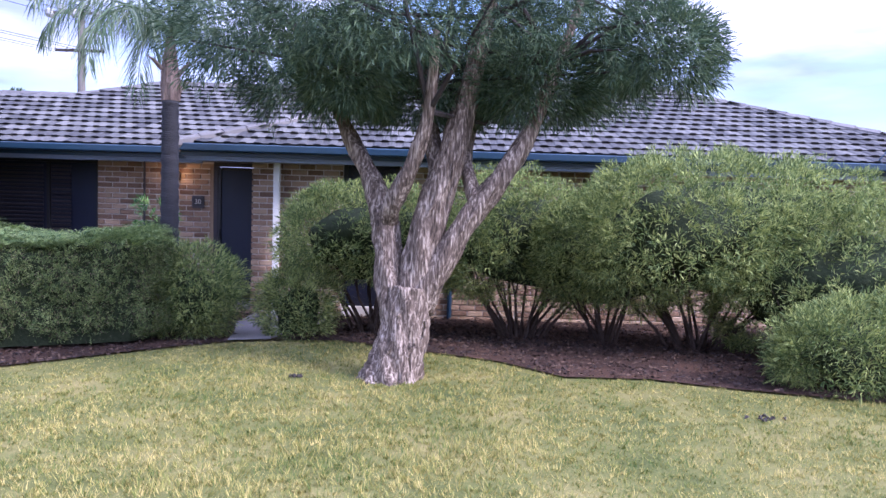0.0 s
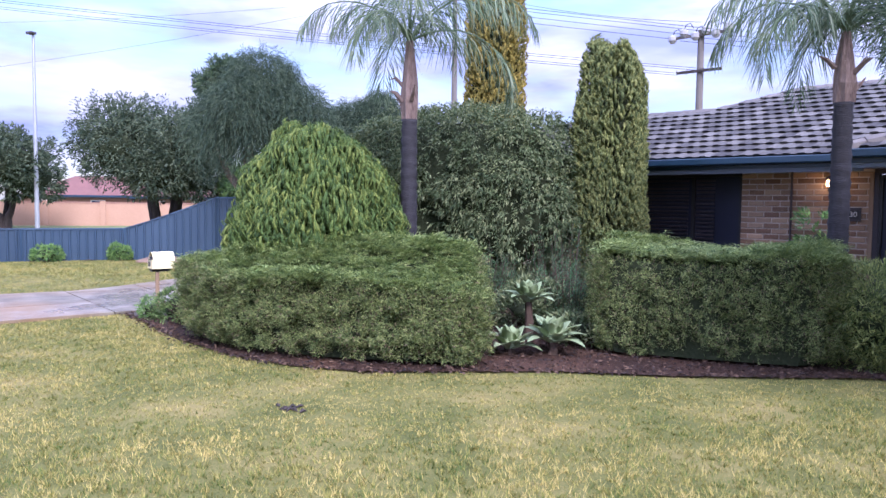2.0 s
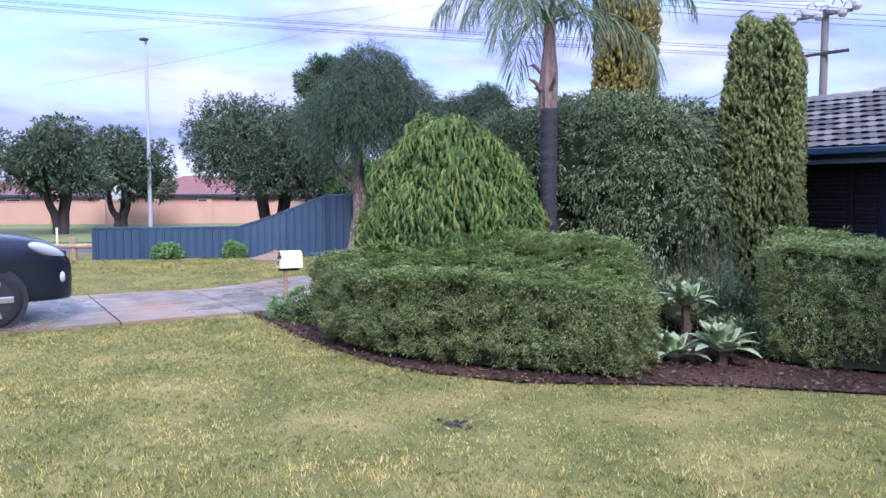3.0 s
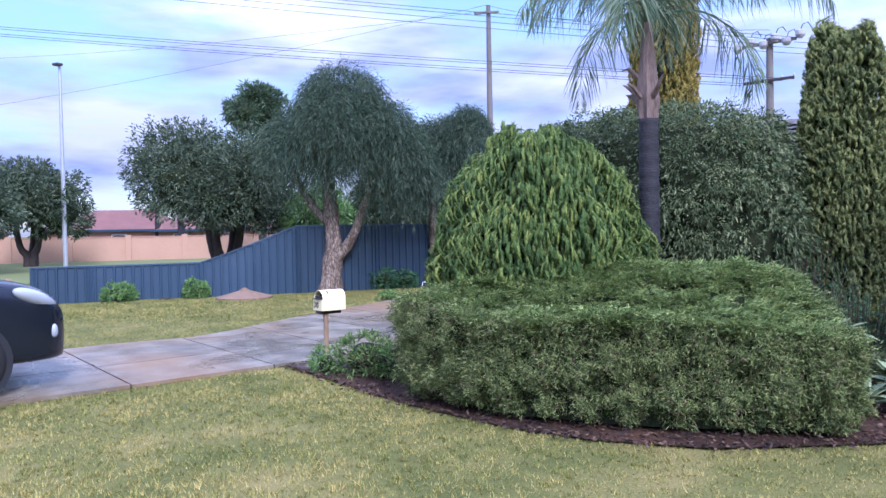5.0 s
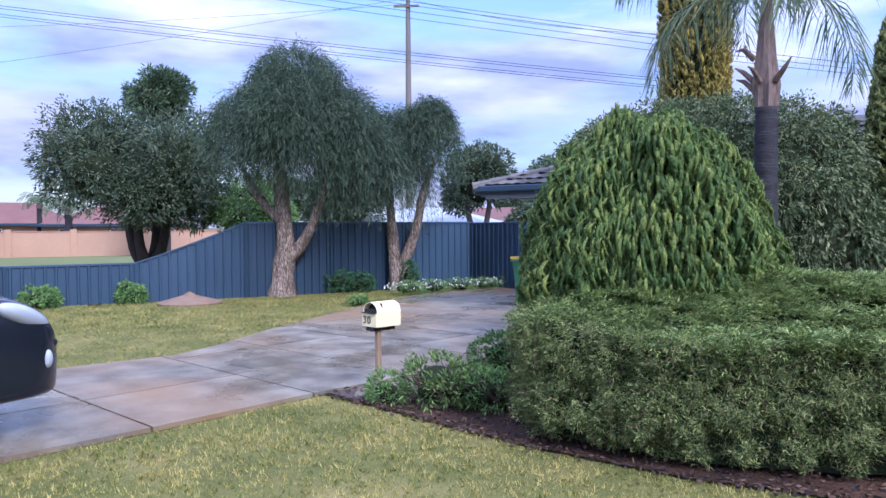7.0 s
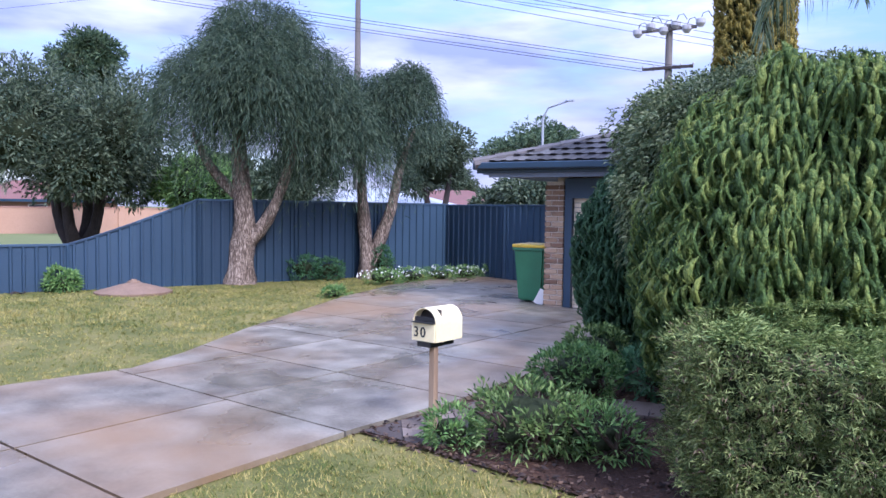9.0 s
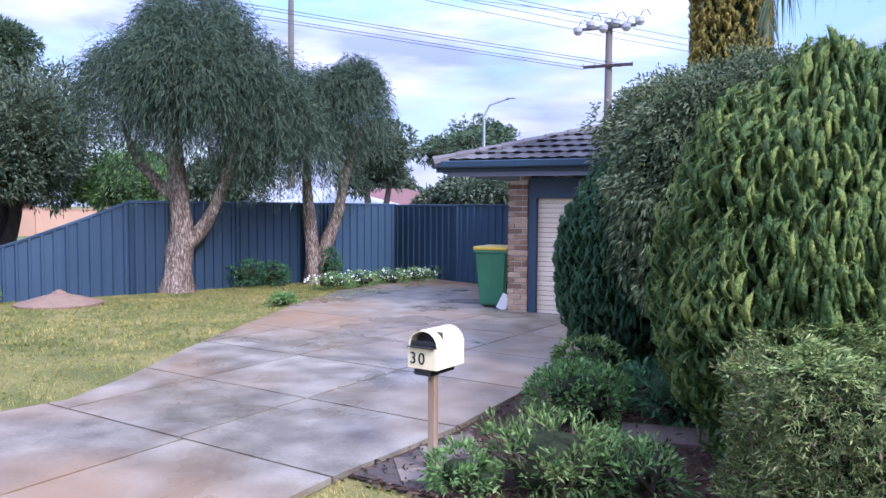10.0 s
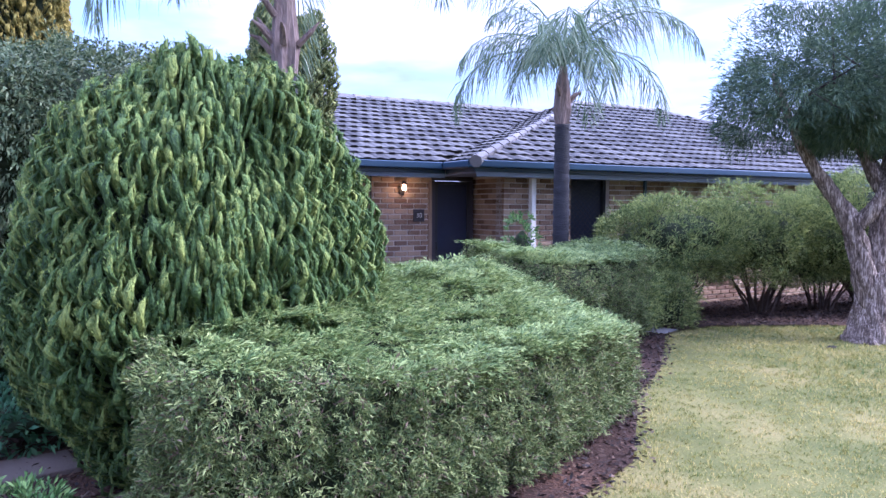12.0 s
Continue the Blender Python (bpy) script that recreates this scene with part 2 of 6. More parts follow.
M = {
    "lawn": surf("lawn_soil", [(0.04, 0.058, 0.016), (0.125, 0.125, 0.038), (0.27, 0.215, 0.085)], 1.3, 55, 0.9, 0.6, mixing=0.45, spec=0.1),
    "reserve": surf("reserve_grass", [(0.11, 0.135, 0.05), (0.17, 0.185, 0.075)], 0.2, 20, 0.9, 0.3, spec=0.1),
    "blade": leaf_mat("grass_blade", [(0.065, 0.115, 0.022), (0.265, 0.25, 0.06), (0.58, 0.46, 0.16)], 0.6, 0.3, 0.55, 1.5, 0.28, 0.74),
    "mulch": surf("bark_mulch", [(0.018, 0.011, 0.008), (0.045, 0.026, 0.018), (0.125, 0.066, 0.038)], 1.2, 45, 0.9, 0.9, spec=0.15),
    "chip": surf("bark_chip", [(0.013, 0.008, 0.006), (0.04, 0.023, 0.015), (0.115, 0.07, 0.042)], 2, 40, 0.85, 0.3, rand="island"),
    "concrete": wet_concrete(),
    "joint": surf("joint_filler", [(0.04, 0.03, 0.024), (0.07, 0.055, 0.045)], 3, 50, 0.9),
    "slab": surf("grey_concrete", [(0.16, 0.14, 0.125), (0.26, 0.24, 0.22)], 2, 70, 0.8),
    "asphalt": surf("asphalt", [(0.045, 0.045, 0.05), (0.075, 0.075, 0.08)], 1, 120, 0.85),
    "brick": surf("clay_brick", [(0.17, 0.098, 0.056), (0.31, 0.2, 0.12), (0.43, 0.305, 0.195)], 6, 50, 0.85, 0.4, rand="object"),
    "brick_join": surf("clay_brick_run", [(0.17, 0.098, 0.056), (0.31, 0.2, 0.12), (0.43, 0.305, 0.195)], 6, 50, 0.85, 0.4, rand="island"),
    "mortar": surf("lime_mortar", [(0.55, 0.48, 0.4), (0.68, 0.6, 0.51)], 5, 80, 0.9),
    "tile": surf("roof_tile", [(0.046, 0.044, 0.043), (0.078, 0.075, 0.070), (0.12, 0.115, 0.105)], 4, 45, 0.8, 0.25, rand="object", spec=0.25),
    "tile_join": surf("roof_tile_run", [(0.046, 0.044, 0.043), (0.078, 0.075, 0.070), (0.12, 0.115, 0.105)], 4, 45, 0.8, 0.25, rand="island", spec=0.25),
    "cap": surf("ridge_cap", [(0.09, 0.082, 0.076), (0.16, 0.145, 0.13)], 5, 45, 0.6, 0.3, rand="object"),
    "navy": surf("navy_steel", [(0.016, 0.036, 0.062), (0.023, 0.05, 0.084), (0.032, 0.063, 0.1)], 0.8, 40, 0.5, 0.05, rand="object"),
    "gutter": surf("navy_gutter", [(0.012, 0.033, 0.058), (0.02, 0.048, 0.08)], 2, 60, 0.35, 0.05),
    "soffit": surf("pale_soffit", [(0.16, 0.19, 0.24), (0.21, 0.24, 0.30)], 2, 60, 0.6, 0.05),
    "dark": surf("dark_mesh_screen", [(0.006, 0.009, 0.022), (0.012, 0.017, 0.040)], 3, 200, 0.5, 0.1),
    "slat": surf("brown_slat", [(0.02, 0.018, 0.024), (0.045, 0.036, 0.04)], 3, 60, 0.5, 0.1, rand="object"),
    "cream": surf("cream_enamel", [(0.77, 0.66, 0.37), (0.84, 0.74, 0.46)], 6, 60, 0.4, 0.05),
    "roller": surf("cream_roller_door", [(0.82, 0.66, 0.45), (0.88, 0.74, 0.54)], 3, 60, 0.45, 0.05, rand="object"),
    "white": surf("off_white_paint", [(0.62, 0.6, 0.54), (0.76, 0.73, 0.66)], 4, 60, 0.5, 0.1),
    "black": surf("black_paint", [(0.012, 0.012, 0.012), (0.025, 0.025, 0.025)], 4, 60, 0.5, 0.05),
    "timber": surf("weathered_timber", [(0.16, 0.10, 0.06), (0.30, 0.21, 0.13), (0.38, 0.29, 0.19)], 3, 30, 0.8, 0.5, stretch=(1, 1, 0.1)),
    "bark": surf("furrowed_bark", [(0.020, 0.015, 0.012), (0.15, 0.112, 0.085), (0.58, 0.48, 0.385)], 5, 22, 0.9, 1.0, stretch=(2.6, 2.6, 0.4), mixing=0.7, spec=0.15),
    "bark_dark": surf("dark_bark", [(0.02, 0.017, 0.015), (0.06, 0.045, 0.04)], 5, 20, 0.9, 0.8, stretch=(2, 2, 0.4)),
    "twig": surf("brown_twig", [(0.035, 0.022, 0.015), (0.09, 0.06, 0.04)], 5, 30, 0.9, 0.3),
    "palm_trunk": surf("ringed_palm_trunk", [(0.008, 0.008, 0.011), (0.028, 0.026, 0.03)], 3, 30, 0.8, 0.5, stretch=(0.5, 0.5, 3)),
    "palm_boot": surf("fibrous_palm_base", [(0.078, 0.050, 0.039), (0.273, 0.200, 0.167)], 4, 30, 0.85, 0.6, stretch=(2, 2, 0.4)),
    "pole": surf("weathered_pole", [(0.10, 0.09, 0.08), (0.19, 0.17, 0.15)], 1, 20, 0.85, 0.3, stretch=(3, 3, 0.3)),
    "steel": surf("galvanised_steel", [(0.36, 0.38, 0.40), (0.48, 0.5, 0.52)], 2, 60, 0.45, 0.05, metal=0.6),
    "bin": surf("green_plastic", [(0.025, 0.13, 0.06), (0.035, 0.17, 0.08)], 4, 60, 0.45, 0.05),
    "lid": surf("yellow_plastic", [(0.62, 0.42, 0.03), (0.72, 0.5, 0.05)], 4, 60, 0.45, 0.05),
    "rust": surf("rusted_lid", [(0.13, 0.08, 0.048), (0.25, 0.165, 0.105)], 5, 40, 0.8, 0.3),
    "estate_wall": surf("orange_estate_wall", [(0.36, 0.215, 0.135), (0.44, 0.275, 0.18)], 0.5, 12, 0.85, 0.2),
    "red_roof": surf("red_roof", [(0.120, 0.052, 0.040), (0.184, 0.080, 0.060)], 1, 10, 0.7, 0.2),
    "pale_roof": surf("pale_metal_roof", [(0.310, 0.341, 0.360), (0.384, 0.409, 0.428)], 1, 10, 0.5, 0.1),
    "far_brick": surf("far_brick", [(0.28, 0.14, 0.10), (0.4, 0.24, 0.17)], 1, 10, 0.85, 0.1),
    "paint": surf("charcoal_car_paint", [(0.018, 0.022, 0.032), (0.024, 0.03, 0.042)], 1, 200, 0.18, 0.0, metal=0.5),
    "plastic": surf("dark_plastic", [(0.012, 0.013, 0.016), (0.02, 0.021, 0.025)], 4, 90, 0.5, 0.1),
    "tyre": surf("tyre_rubber", [(0.006, 0.006, 0.006), (0.012, 0.012, 0.012)], 6, 60, 0.85, 0.2),
    "alloy": surf("silver_alloy", [(0.5, 0.51, 0.53), (0.62, 0.63, 0.65)], 3, 60, 0.3, 0.0, metal=0.9),
    "flower": surf("white_flower", [(0.7, 0.72, 0.66), (0.85, 0.86, 0.8)], 3, 30, 0.6, 0.0),
    "pebble": surf("paver", [(0.10, 0.075, 0.055), (0.19, 0.15, 0.115)], 5, 60, 0.85, 0.3, rand="object"),
    "wire": surf("black_cable", [(0.015, 0.015, 0.018), (0.03, 0.03, 0.035)], 1, 10, 0.6, 0.0),
    "ceramic": surf("grey_insulator", [(0.3, 0.3, 0.31), (0.45, 0.45, 0.46)], 3, 30, 0.3, 0.0),
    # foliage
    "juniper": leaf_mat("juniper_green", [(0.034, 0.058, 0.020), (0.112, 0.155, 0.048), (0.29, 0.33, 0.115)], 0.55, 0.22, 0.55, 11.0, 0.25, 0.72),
    "juniper_top": leaf_mat("juniper_top_green", [(0.05, 0.095, 0.03), (0.165, 0.235, 0.07), (0.40, 0.46, 0.16)], 0.55, 0.25, 0.55, 8.0, 0.25, 0.72),
    "dead": leaf_mat("dead_juniper_twig", [(0.06, 0.04, 0.025), (0.13, 0.09, 0.06), (0.22, 0.17, 0.11)], 0.8, 0.1, 0.3),
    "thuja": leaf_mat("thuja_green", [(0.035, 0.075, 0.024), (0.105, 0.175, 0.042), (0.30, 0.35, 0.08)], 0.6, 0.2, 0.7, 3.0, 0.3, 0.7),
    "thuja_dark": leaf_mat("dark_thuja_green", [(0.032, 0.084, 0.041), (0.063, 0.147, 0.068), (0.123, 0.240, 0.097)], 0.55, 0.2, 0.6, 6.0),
    "vine": leaf_mat("vine_green", [(0.04, 0.068, 0.03), (0.11, 0.152, 0.068), (0.27, 0.305, 0.15)], 0.5, 0.2, 0.5, 5.0, 0.25, 0.75),
    "cypress": leaf_mat("cypress_green", [(0.106, 0.150, 0.052), (0.249, 0.284, 0.095), (0.448, 0.420, 0.135)], 0.6, 0.2, 0.5),
    "golden": leaf_mat("golden_cypress", [(0.10, 0.105, 0.03), (0.32, 0.26, 0.06), (0.60, 0.45, 0.10)], 0.6, 0.2, 0.5),
    "soft": leaf_mat("soft_bush_green", [(0.055, 0.088, 0.03), (0.17, 0.225, 0.072), (0.43, 0.465, 0.145)], 0.5, 0.3, 0.55, 4.5, 0.26, 0.72),
    "mela": leaf_mat("melaleuca_green", [(0.028, 0.055, 0.033), (0.067, 0.111, 0.061), (0.145, 0.195, 0.095)], 0.5, 0.25, 0.4),
    "weep": leaf_mat("weeping_green", [(0.022, 0.043, 0.028), (0.052, 0.085, 0.052), (0.13, 0.172, 0.10)], 0.5, 0.25, 0.4),
    "tree": leaf_mat("dark_tree_green", [(0.027, 0.049, 0.030), (0.074, 0.105, 0.061), (0.144, 0.175, 0.101)], 0.5, 0.2, 0.4),
    "shrub": leaf_mat("shrub_green", [(0.061, 0.136, 0.042), (0.133, 0.245, 0.071), (0.275, 0.412, 0.125)], 0.45, 0.25, 0.4),
    "palm": leaf_mat("palm_green", [(0.074, 0.118, 0.062), (0.147, 0.209, 0.116), (0.289, 0.339, 0.214)], 0.4, 0.3, 0.3),
    "hebe": leaf_mat("dull_shrub_green", [(0.04, 0.08, 0.026), (0.10, 0.165, 0.05), (0.25, 0.34, 0.11)], 0.45, 0.25, 0.4),
    "agave": leaf_mat("agave_green", [(0.10, 0.155, 0.075), (0.18, 0.25, 0.125), (0.30, 0.37, 0.20)], 0.5, 0.1, 0.4),
    # plume greens: darker copies of the scale greens, painting in shade between plumes
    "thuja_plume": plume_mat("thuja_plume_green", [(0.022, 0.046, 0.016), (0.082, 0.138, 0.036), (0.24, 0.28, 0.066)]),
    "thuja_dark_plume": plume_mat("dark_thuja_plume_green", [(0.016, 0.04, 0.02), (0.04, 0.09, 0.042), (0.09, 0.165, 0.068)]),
    "cypress_plume": plume_mat("cypress_plume_green", [(0.045, 0.07, 0.028), (0.14, 0.175, 0.062), (0.30, 0.31, 0.10)]),
    "golden_plume": plume_mat("golden_plume", [(0.07, 0.075, 0.022), (0.22, 0.19, 0.045), (0.45, 0.34, 0.075)]),
    # near-black green of the solid cores: shade between leaves put into colour
    "core": surf("painted_inner_shade", [(0.014, 0.02, 0.010), (0.045, 0.055, 0.028)], 4, 30, 0.95, 0.8, spec=0.05),
}


def glass_mat(name, tint, rough=0.03):
    m, n, l, b = base_mat(name, rough)
    b.inputs["Base Color"].default_value = (*tint, 1)
    b.inputs["Specular IOR Level"].default_value = 0.8
    return m


M["car_glass"] = glass_mat("dark_car_glass", (0.01, 0.012, 0.015))
M["lens"] = glass_mat("clear_lamp_lens", (0.34, 0.37, 0.4), 0.12)
m_, n_, l_, b_ = base_mat("lamp_glow")
b_.inputs["Emission Color"].default_value, b_.inputs["Emission Strength"].default_value = (1.0, 0.55, 0.2, 1), 5.0
M["glow"] = m_

# ---- building helpers ----
rng = np.random.default_rng(7)


def sstep(a, b, v):
    t = np.clip((v - a) / (b - a), 0, 1)
    return t * t * (3 - 2 * t)


def gz(x, y):
    """Height of the ground: level at the lawn, a little lower at the house and beyond the boundary fence."""
    x, y = np.asarray(x, float), np.asarray(y, float)
    left = np.clip((-24.0 - x) / 6.0, 0, 1.05)
    house = sstep(8, 11.5, y) * sstep(-9, -5, x)
    drive = sstep(8, 13, y) * (1 - sstep(-9, -5, x)) * (1 - left)
    return -0.40 * left - 0.17 * house - 0.04 * drive


def thing(name, label, category, at=(0, 0, 0), rz=0.0, group="", kind=""):
    ob = new(name)
    ob.matrix_world = pose(*at, 0, 0, rz)
    return tagged(ob, label, category, group, kind)


def link(name, me, mat, parent=None, label="", smooth=False):
    if mat is not None and not me.materials:
        me.materials.append(mat)
    if smooth:
        me.polygons.foreach_set("use_smooth", [True] * len(me.polygons))
    ob = new(name, me)
    if parent is not None:
        ob.parent = parent
    return tagged(ob, label)


def part(name, bm, mat, parent=None, label="", smooth=False):
    """Links a bmesh as one mesh under a thing; its coordinates are those of the thing."""
    me = bpy.data.meshes.new(name)
    bm.to_mesh(me)
    bm.free()
    return link(name, me, mat, parent, label, smooth)


def box(sx, sy, sz, at=(0, 0, 0), bevel=0.0, rz=0.0, bm=None, m=None, segs=2):
    """A box with its base centre at the given place; rounded edges where bevel is given."""
    b = bmesh.new()
    bmesh.ops.create_cube(b, size=1, matrix=Matrix.Diagonal((sx, sy, sz, 1)))
    if bevel:
        bmesh.ops.bevel(b, geom=b.edges[:], offset=bevel, segments=segs, affect="EDGES", profile=0.6)
    bmesh.ops.transform(b, matrix=(m or Matrix()) @ pose(at[0], at[1], at[2] + sz / 2, 0, 0, rz), verts=b.verts)
    return merge(bm, b)


def merge(bm, b):
    if bm is None:
        return b
    tmp = bpy.data.meshes.new("tmp")
    b.to_mesh(tmp)
    b.free()
    bm.from_mesh(tmp)
    bpy.data.meshes.remove(tmp)
    return bm


def tube(points, radii, sides=8, bm=None, rough=0.0, ridges=0, seed=0):
    """A tapered tube through points; rough and ridges give it an uneven, furrowed skin."""
    bm = bm or bmesh.new()
    r_ = np.random.default_rng(seed)
    pts = [Vector(p) for p in points]
    rings = []
    ref = Vector((1, 0.13, 0.07))
    for i, p in enumerate(pts):
        d = (pts[min(i + 1, len(pts) - 1)] - pts[max(i - 1, 0)]).normalized()
        a = (ref - d * ref.dot(d)).normalized()
        b = d.cross(a)
        ring = []
        for k in range(sides):
            th = 2 * math.pi * k / sides
            rr = radii[i] * (1 + rough * r_.uniform(-1, 1) + (0.13 * math.cos(ridges * th + 0.9 * i) if ridges else 0))
            ring.append(bm.verts.new(p + (a * math.cos(th) + b * math.sin(th)) * rr))
        rings.append(ring)
    for r1, r2 in zip(rings, rings[1:]):
        for k in range(sides):
            bm.faces.new((r1[k], r1[(k + 1) % sides], r2[(k + 1) % sides], r2[k]))
    bm.faces.new(rings[0][::-1])
    bm.faces.new(rings[-1])
    return bm


def smooth_path(points, radii, n):
    """Points and radii resampled along a smooth curve."""
    P, R = np.array(points, float), np.array(radii, float)
    out, rad = [], []
    k = len(P)
    for i in range(k - 1):
        p0, p1, p2, p3 = P[max(i - 1, 0)], P[i], P[i + 1], P[min(i + 2, k - 1)]
        for j in range(n):
            t = j / n
            out.append(0.5 * (2 * p1 + (p2 - p0) * t + (2 * p0 - 5 * p1 + 4 * p2 - p3) * t * t + (3 * p1 - p0 - 3 * p2 + p3) * t ** 3))
            rad.append(R[i] + (R[i + 1] - R[i]) * t)
    out.append(P[-1])
    rad.append(R[-1])
    return out, rad


def soup(name, V, mat, parent=None, label="", smooth=False):
    """One mesh out of many separate faces: V has the shape (faces, corners, 3)."""
    V = np.asarray(V, np.float32)
    n, k = V.shape[:2]
    me = bpy.data.meshes.new(name)
    me.vertices.add(n * k)
    me.vertices.foreach_set("co", V.ravel())
    me.loops.add(n * k)
    me.loops.foreach_set("vertex_index", np.arange(n * k, dtype=np.int32))
    me.polygons.add(n)
    me.polygons.foreach_set("loop_start", np.arange(0, n * k, k, dtype=np.int32))
    me.polygons.foreach_set("loop_total", np.full(n, k, np.int32))
    me.update(calc_edges=True)
    return link(name, me, mat, parent, label, smooth)


def unit(a):
    return a / np.maximum(np.linalg.norm(a, axis=-1, keepdims=True), 1e-9)


def leaves(P, D, L, W, droop=0.0, r=None, face=None, loose=0.5):
    """Pointed leaves from base P along D, of length L and width W, their tips drooping; face: the way they look."""
    r = r or rng
    n = len(P)
    D = unit(D)
    rnd = unit(r.normal(size=(n, 3)))
    side = unit(np.cross(D, rnd if face is None else unit(face) + loose * rnd))
    L, W = np.broadcast_to(np.asarray(L, float), n)[:, None], np.broadcast_to(np.asarray(W, float), n)[:, None]
    mid = P + D * L * 0.5
    tip = P + D * L
    tip[:, 2] -= (droop * L)[:, 0]
    return np.stack([P, mid + side * W / 2, tip, mid - side * W / 2], 1)


def lumpy(D, seed, freq=3.0):
    """A smooth pseudo-random field over directions or places, about -1 to 1."""
    r = np.random.default_rng(seed)
    out = np.zeros(len(D))
    for k in range(7):
        w = unit(r.normal(size=3)) * freq * r.uniform(0.6, 1.7)
        out += np.sin(D @ w + r.uniform(0, 6.28)) / 2.6
    return out


def ball_dirs(n, r=None, low=-1.0):
    r = r or rng
    z = r.uniform(low, 1, n)
    a = r.uniform(0, 2 * math.pi, n)
    s = np.sqrt(1 - z * z)
    return np.stack([s * np.cos(a), s * np.sin(a), z], 1)


def blob(D, radii, power=2.0, lump=0.1, seed=0, freq=3.0):
    """Points on a rounded, uneven body for directions D; power over 2 makes it boxier."""
    R = np.array(radii, float)
    k = (np.abs(D) ** power).sum(1) ** (-1 / power)
    return D * k[:, None] * R * (1 + lump * lumpy(D * 1.0, seed, freq))[:, None]


def core(name, radii, at, mat, parent, power=2.0, lump=0.1, seed=0, freq=3.0, scale=0.85, low=-1.0):
    """A solid dark body inside a plant, its colour giving the shade between leaves."""
    b = bmesh.new()
    bmesh.ops.create_icosphere(b, subdivisions=2, radius=1)
    D = unit(np.array([v.co[:] for v in b.verts]))
    P = blob(D, radii, power, lump, seed, freq) * scale * (1 + 0.05 * lumpy(D * 9, seed + 5, 2))[:, None]
    P[:, 2] = np.maximum(P[:, 2], low)
    for v, p in zip(b.verts, P + np.array(at)):
        v.co = p
    return part(name, b, mat, parent, "", True)


def tufts(centres, normals, size, per, leaf, width, spread, r, droop=0.0, up=0.0):
    """Sprays of leaves: from each centre, leaves fan out round its normal."""
    n = len(centres)
    C = np.repeat(centres, per, 0)
    N = np.repeat(normals, per, 0)
    S = np.repeat(np.broadcast_to(size, n), per)
    D = unit(N + spread * unit(r.normal(size=C.shape)) + np.array([0, 0, up]))
    P = C + D * (S * r.uniform(0.0, 1.0, len(C)))[:, None] * 0.7
    return leaves(P, D, leaf * r.uniform(0.6, 1.3, len(C)), width * r.uniform(0.7, 1.2, len(C)), droop, r, N, 0.7)


def inside(X, Y, poly):
    X, Y = np.asarray(X), np.asarray(Y)
    res = np.zeros(X.shape, bool)
    k = len(poly)
    for i in range(k):
        (x1, y1), (x2, y2) = poly[i], poly[(i + 1) % k]
        hit = ((y1 > Y) != (y2 > Y)) & (X < (x2 - x1) * (Y - y1) / ((y2 - y1) or 1e-9) + x1)
        res ^= hit
    return res


def sheet(name, poly, dz, mat, thick=0.0, parent=None):
    """A flat area on the ground within an outline, following the ground's height."""
    b = bmesh.new()
    b.faces.new([b.verts.new((x, y, 0)) for x, y in poly])
    xs, ys = [p[0] for p in poly], [p[1] for p in poly]
    for ax, lo, hi in ((0, min(xs), max(xs)), (1, min(ys), max(ys))):
        c = math.ceil(lo * 2) / 2
        while c < hi:
            no, co = [0, 0, 0], [0, 0, 0]
            no[ax], co[ax] = 1, c
            bmesh.ops.bisect_plane(b, geom=b.verts[:] + b.edges[:] + b.faces[:], plane_co=co, plane_no=no)
            c += 0.5
    for v in b.verts:
        v.co.z = float(gz(v.co.x, v.co.y)) + dz
    if thick:
        ex = bmesh.ops.extrude_face_region(b, geom=b.faces[:])
        for v in ex["geom"]:
            if isinstance(v, bmesh.types.BMVert):
                v.co.z -= thick
    bmesh.ops.recalc_face_normals(b, faces=b.faces[:])
    return part(name, b, mat, parent)


# ---- ground ----
BED_LEFT = [(-11.52, 5.15), (-10.9, 5.06), (-10.3, 4.93), (-9.8, 4.83), (-9.1, 4.72), (-7.9, 4.66), (-7.2, 4.78), (-6.45, 5.12), (-5.85, 5.72), (-5.2, 6.4), (-4.24, 7.08), (-3.4, 7.85), (-2.62, 8.6), (-2.75, 9.4), (-3.05, 10.6), (-3.05, 12.5), (-11.1, 12.5), (-11.06, 10.4), (-11.16, 7.6), (-11.28, 6.24)]
BED_RIGHT = [(-2.18, 8.8), (-1.42, 8.9), (-0.37, 8.25), (0.35, 7.85), (0.9, 7.25), (1.7, 7.25), (2.4, 6.95), (3.6, 6.6), (5.5, 6.2), (9.0, 6.0), (9.0, 11.6), (-1.75, 11.6)]
DRIVE = [(-11.98, -9.0), (-11.96, 2.2), (-11.75, 3.5), (-11.54, 5.12), (-11.3, 6.24), (-11.18, 7.6), (-11.08, 10.4), (-11.2, 12.5), (-13.1, 12.6), (-13.7, 13.5), (-14.4, 16.4), (-16.6, 17.4), (-17.0, 15.4), (-16.98, 13.8), (-16.5, 11.6), (-15.82, 9.66), (-15.2, 7.8), (-14.65, 6.4), (-14.45, 5.6), (-14.75, 4.6), (-14.9, 3.4), (-14.95, -9.0)]
PATHWAY = [(-2.62, 8.6), (-2.18, 8.8), (-1.75, 11.6), (-3.05, 11.6), (-3.05, 10.6), (-2.75, 9.4)]

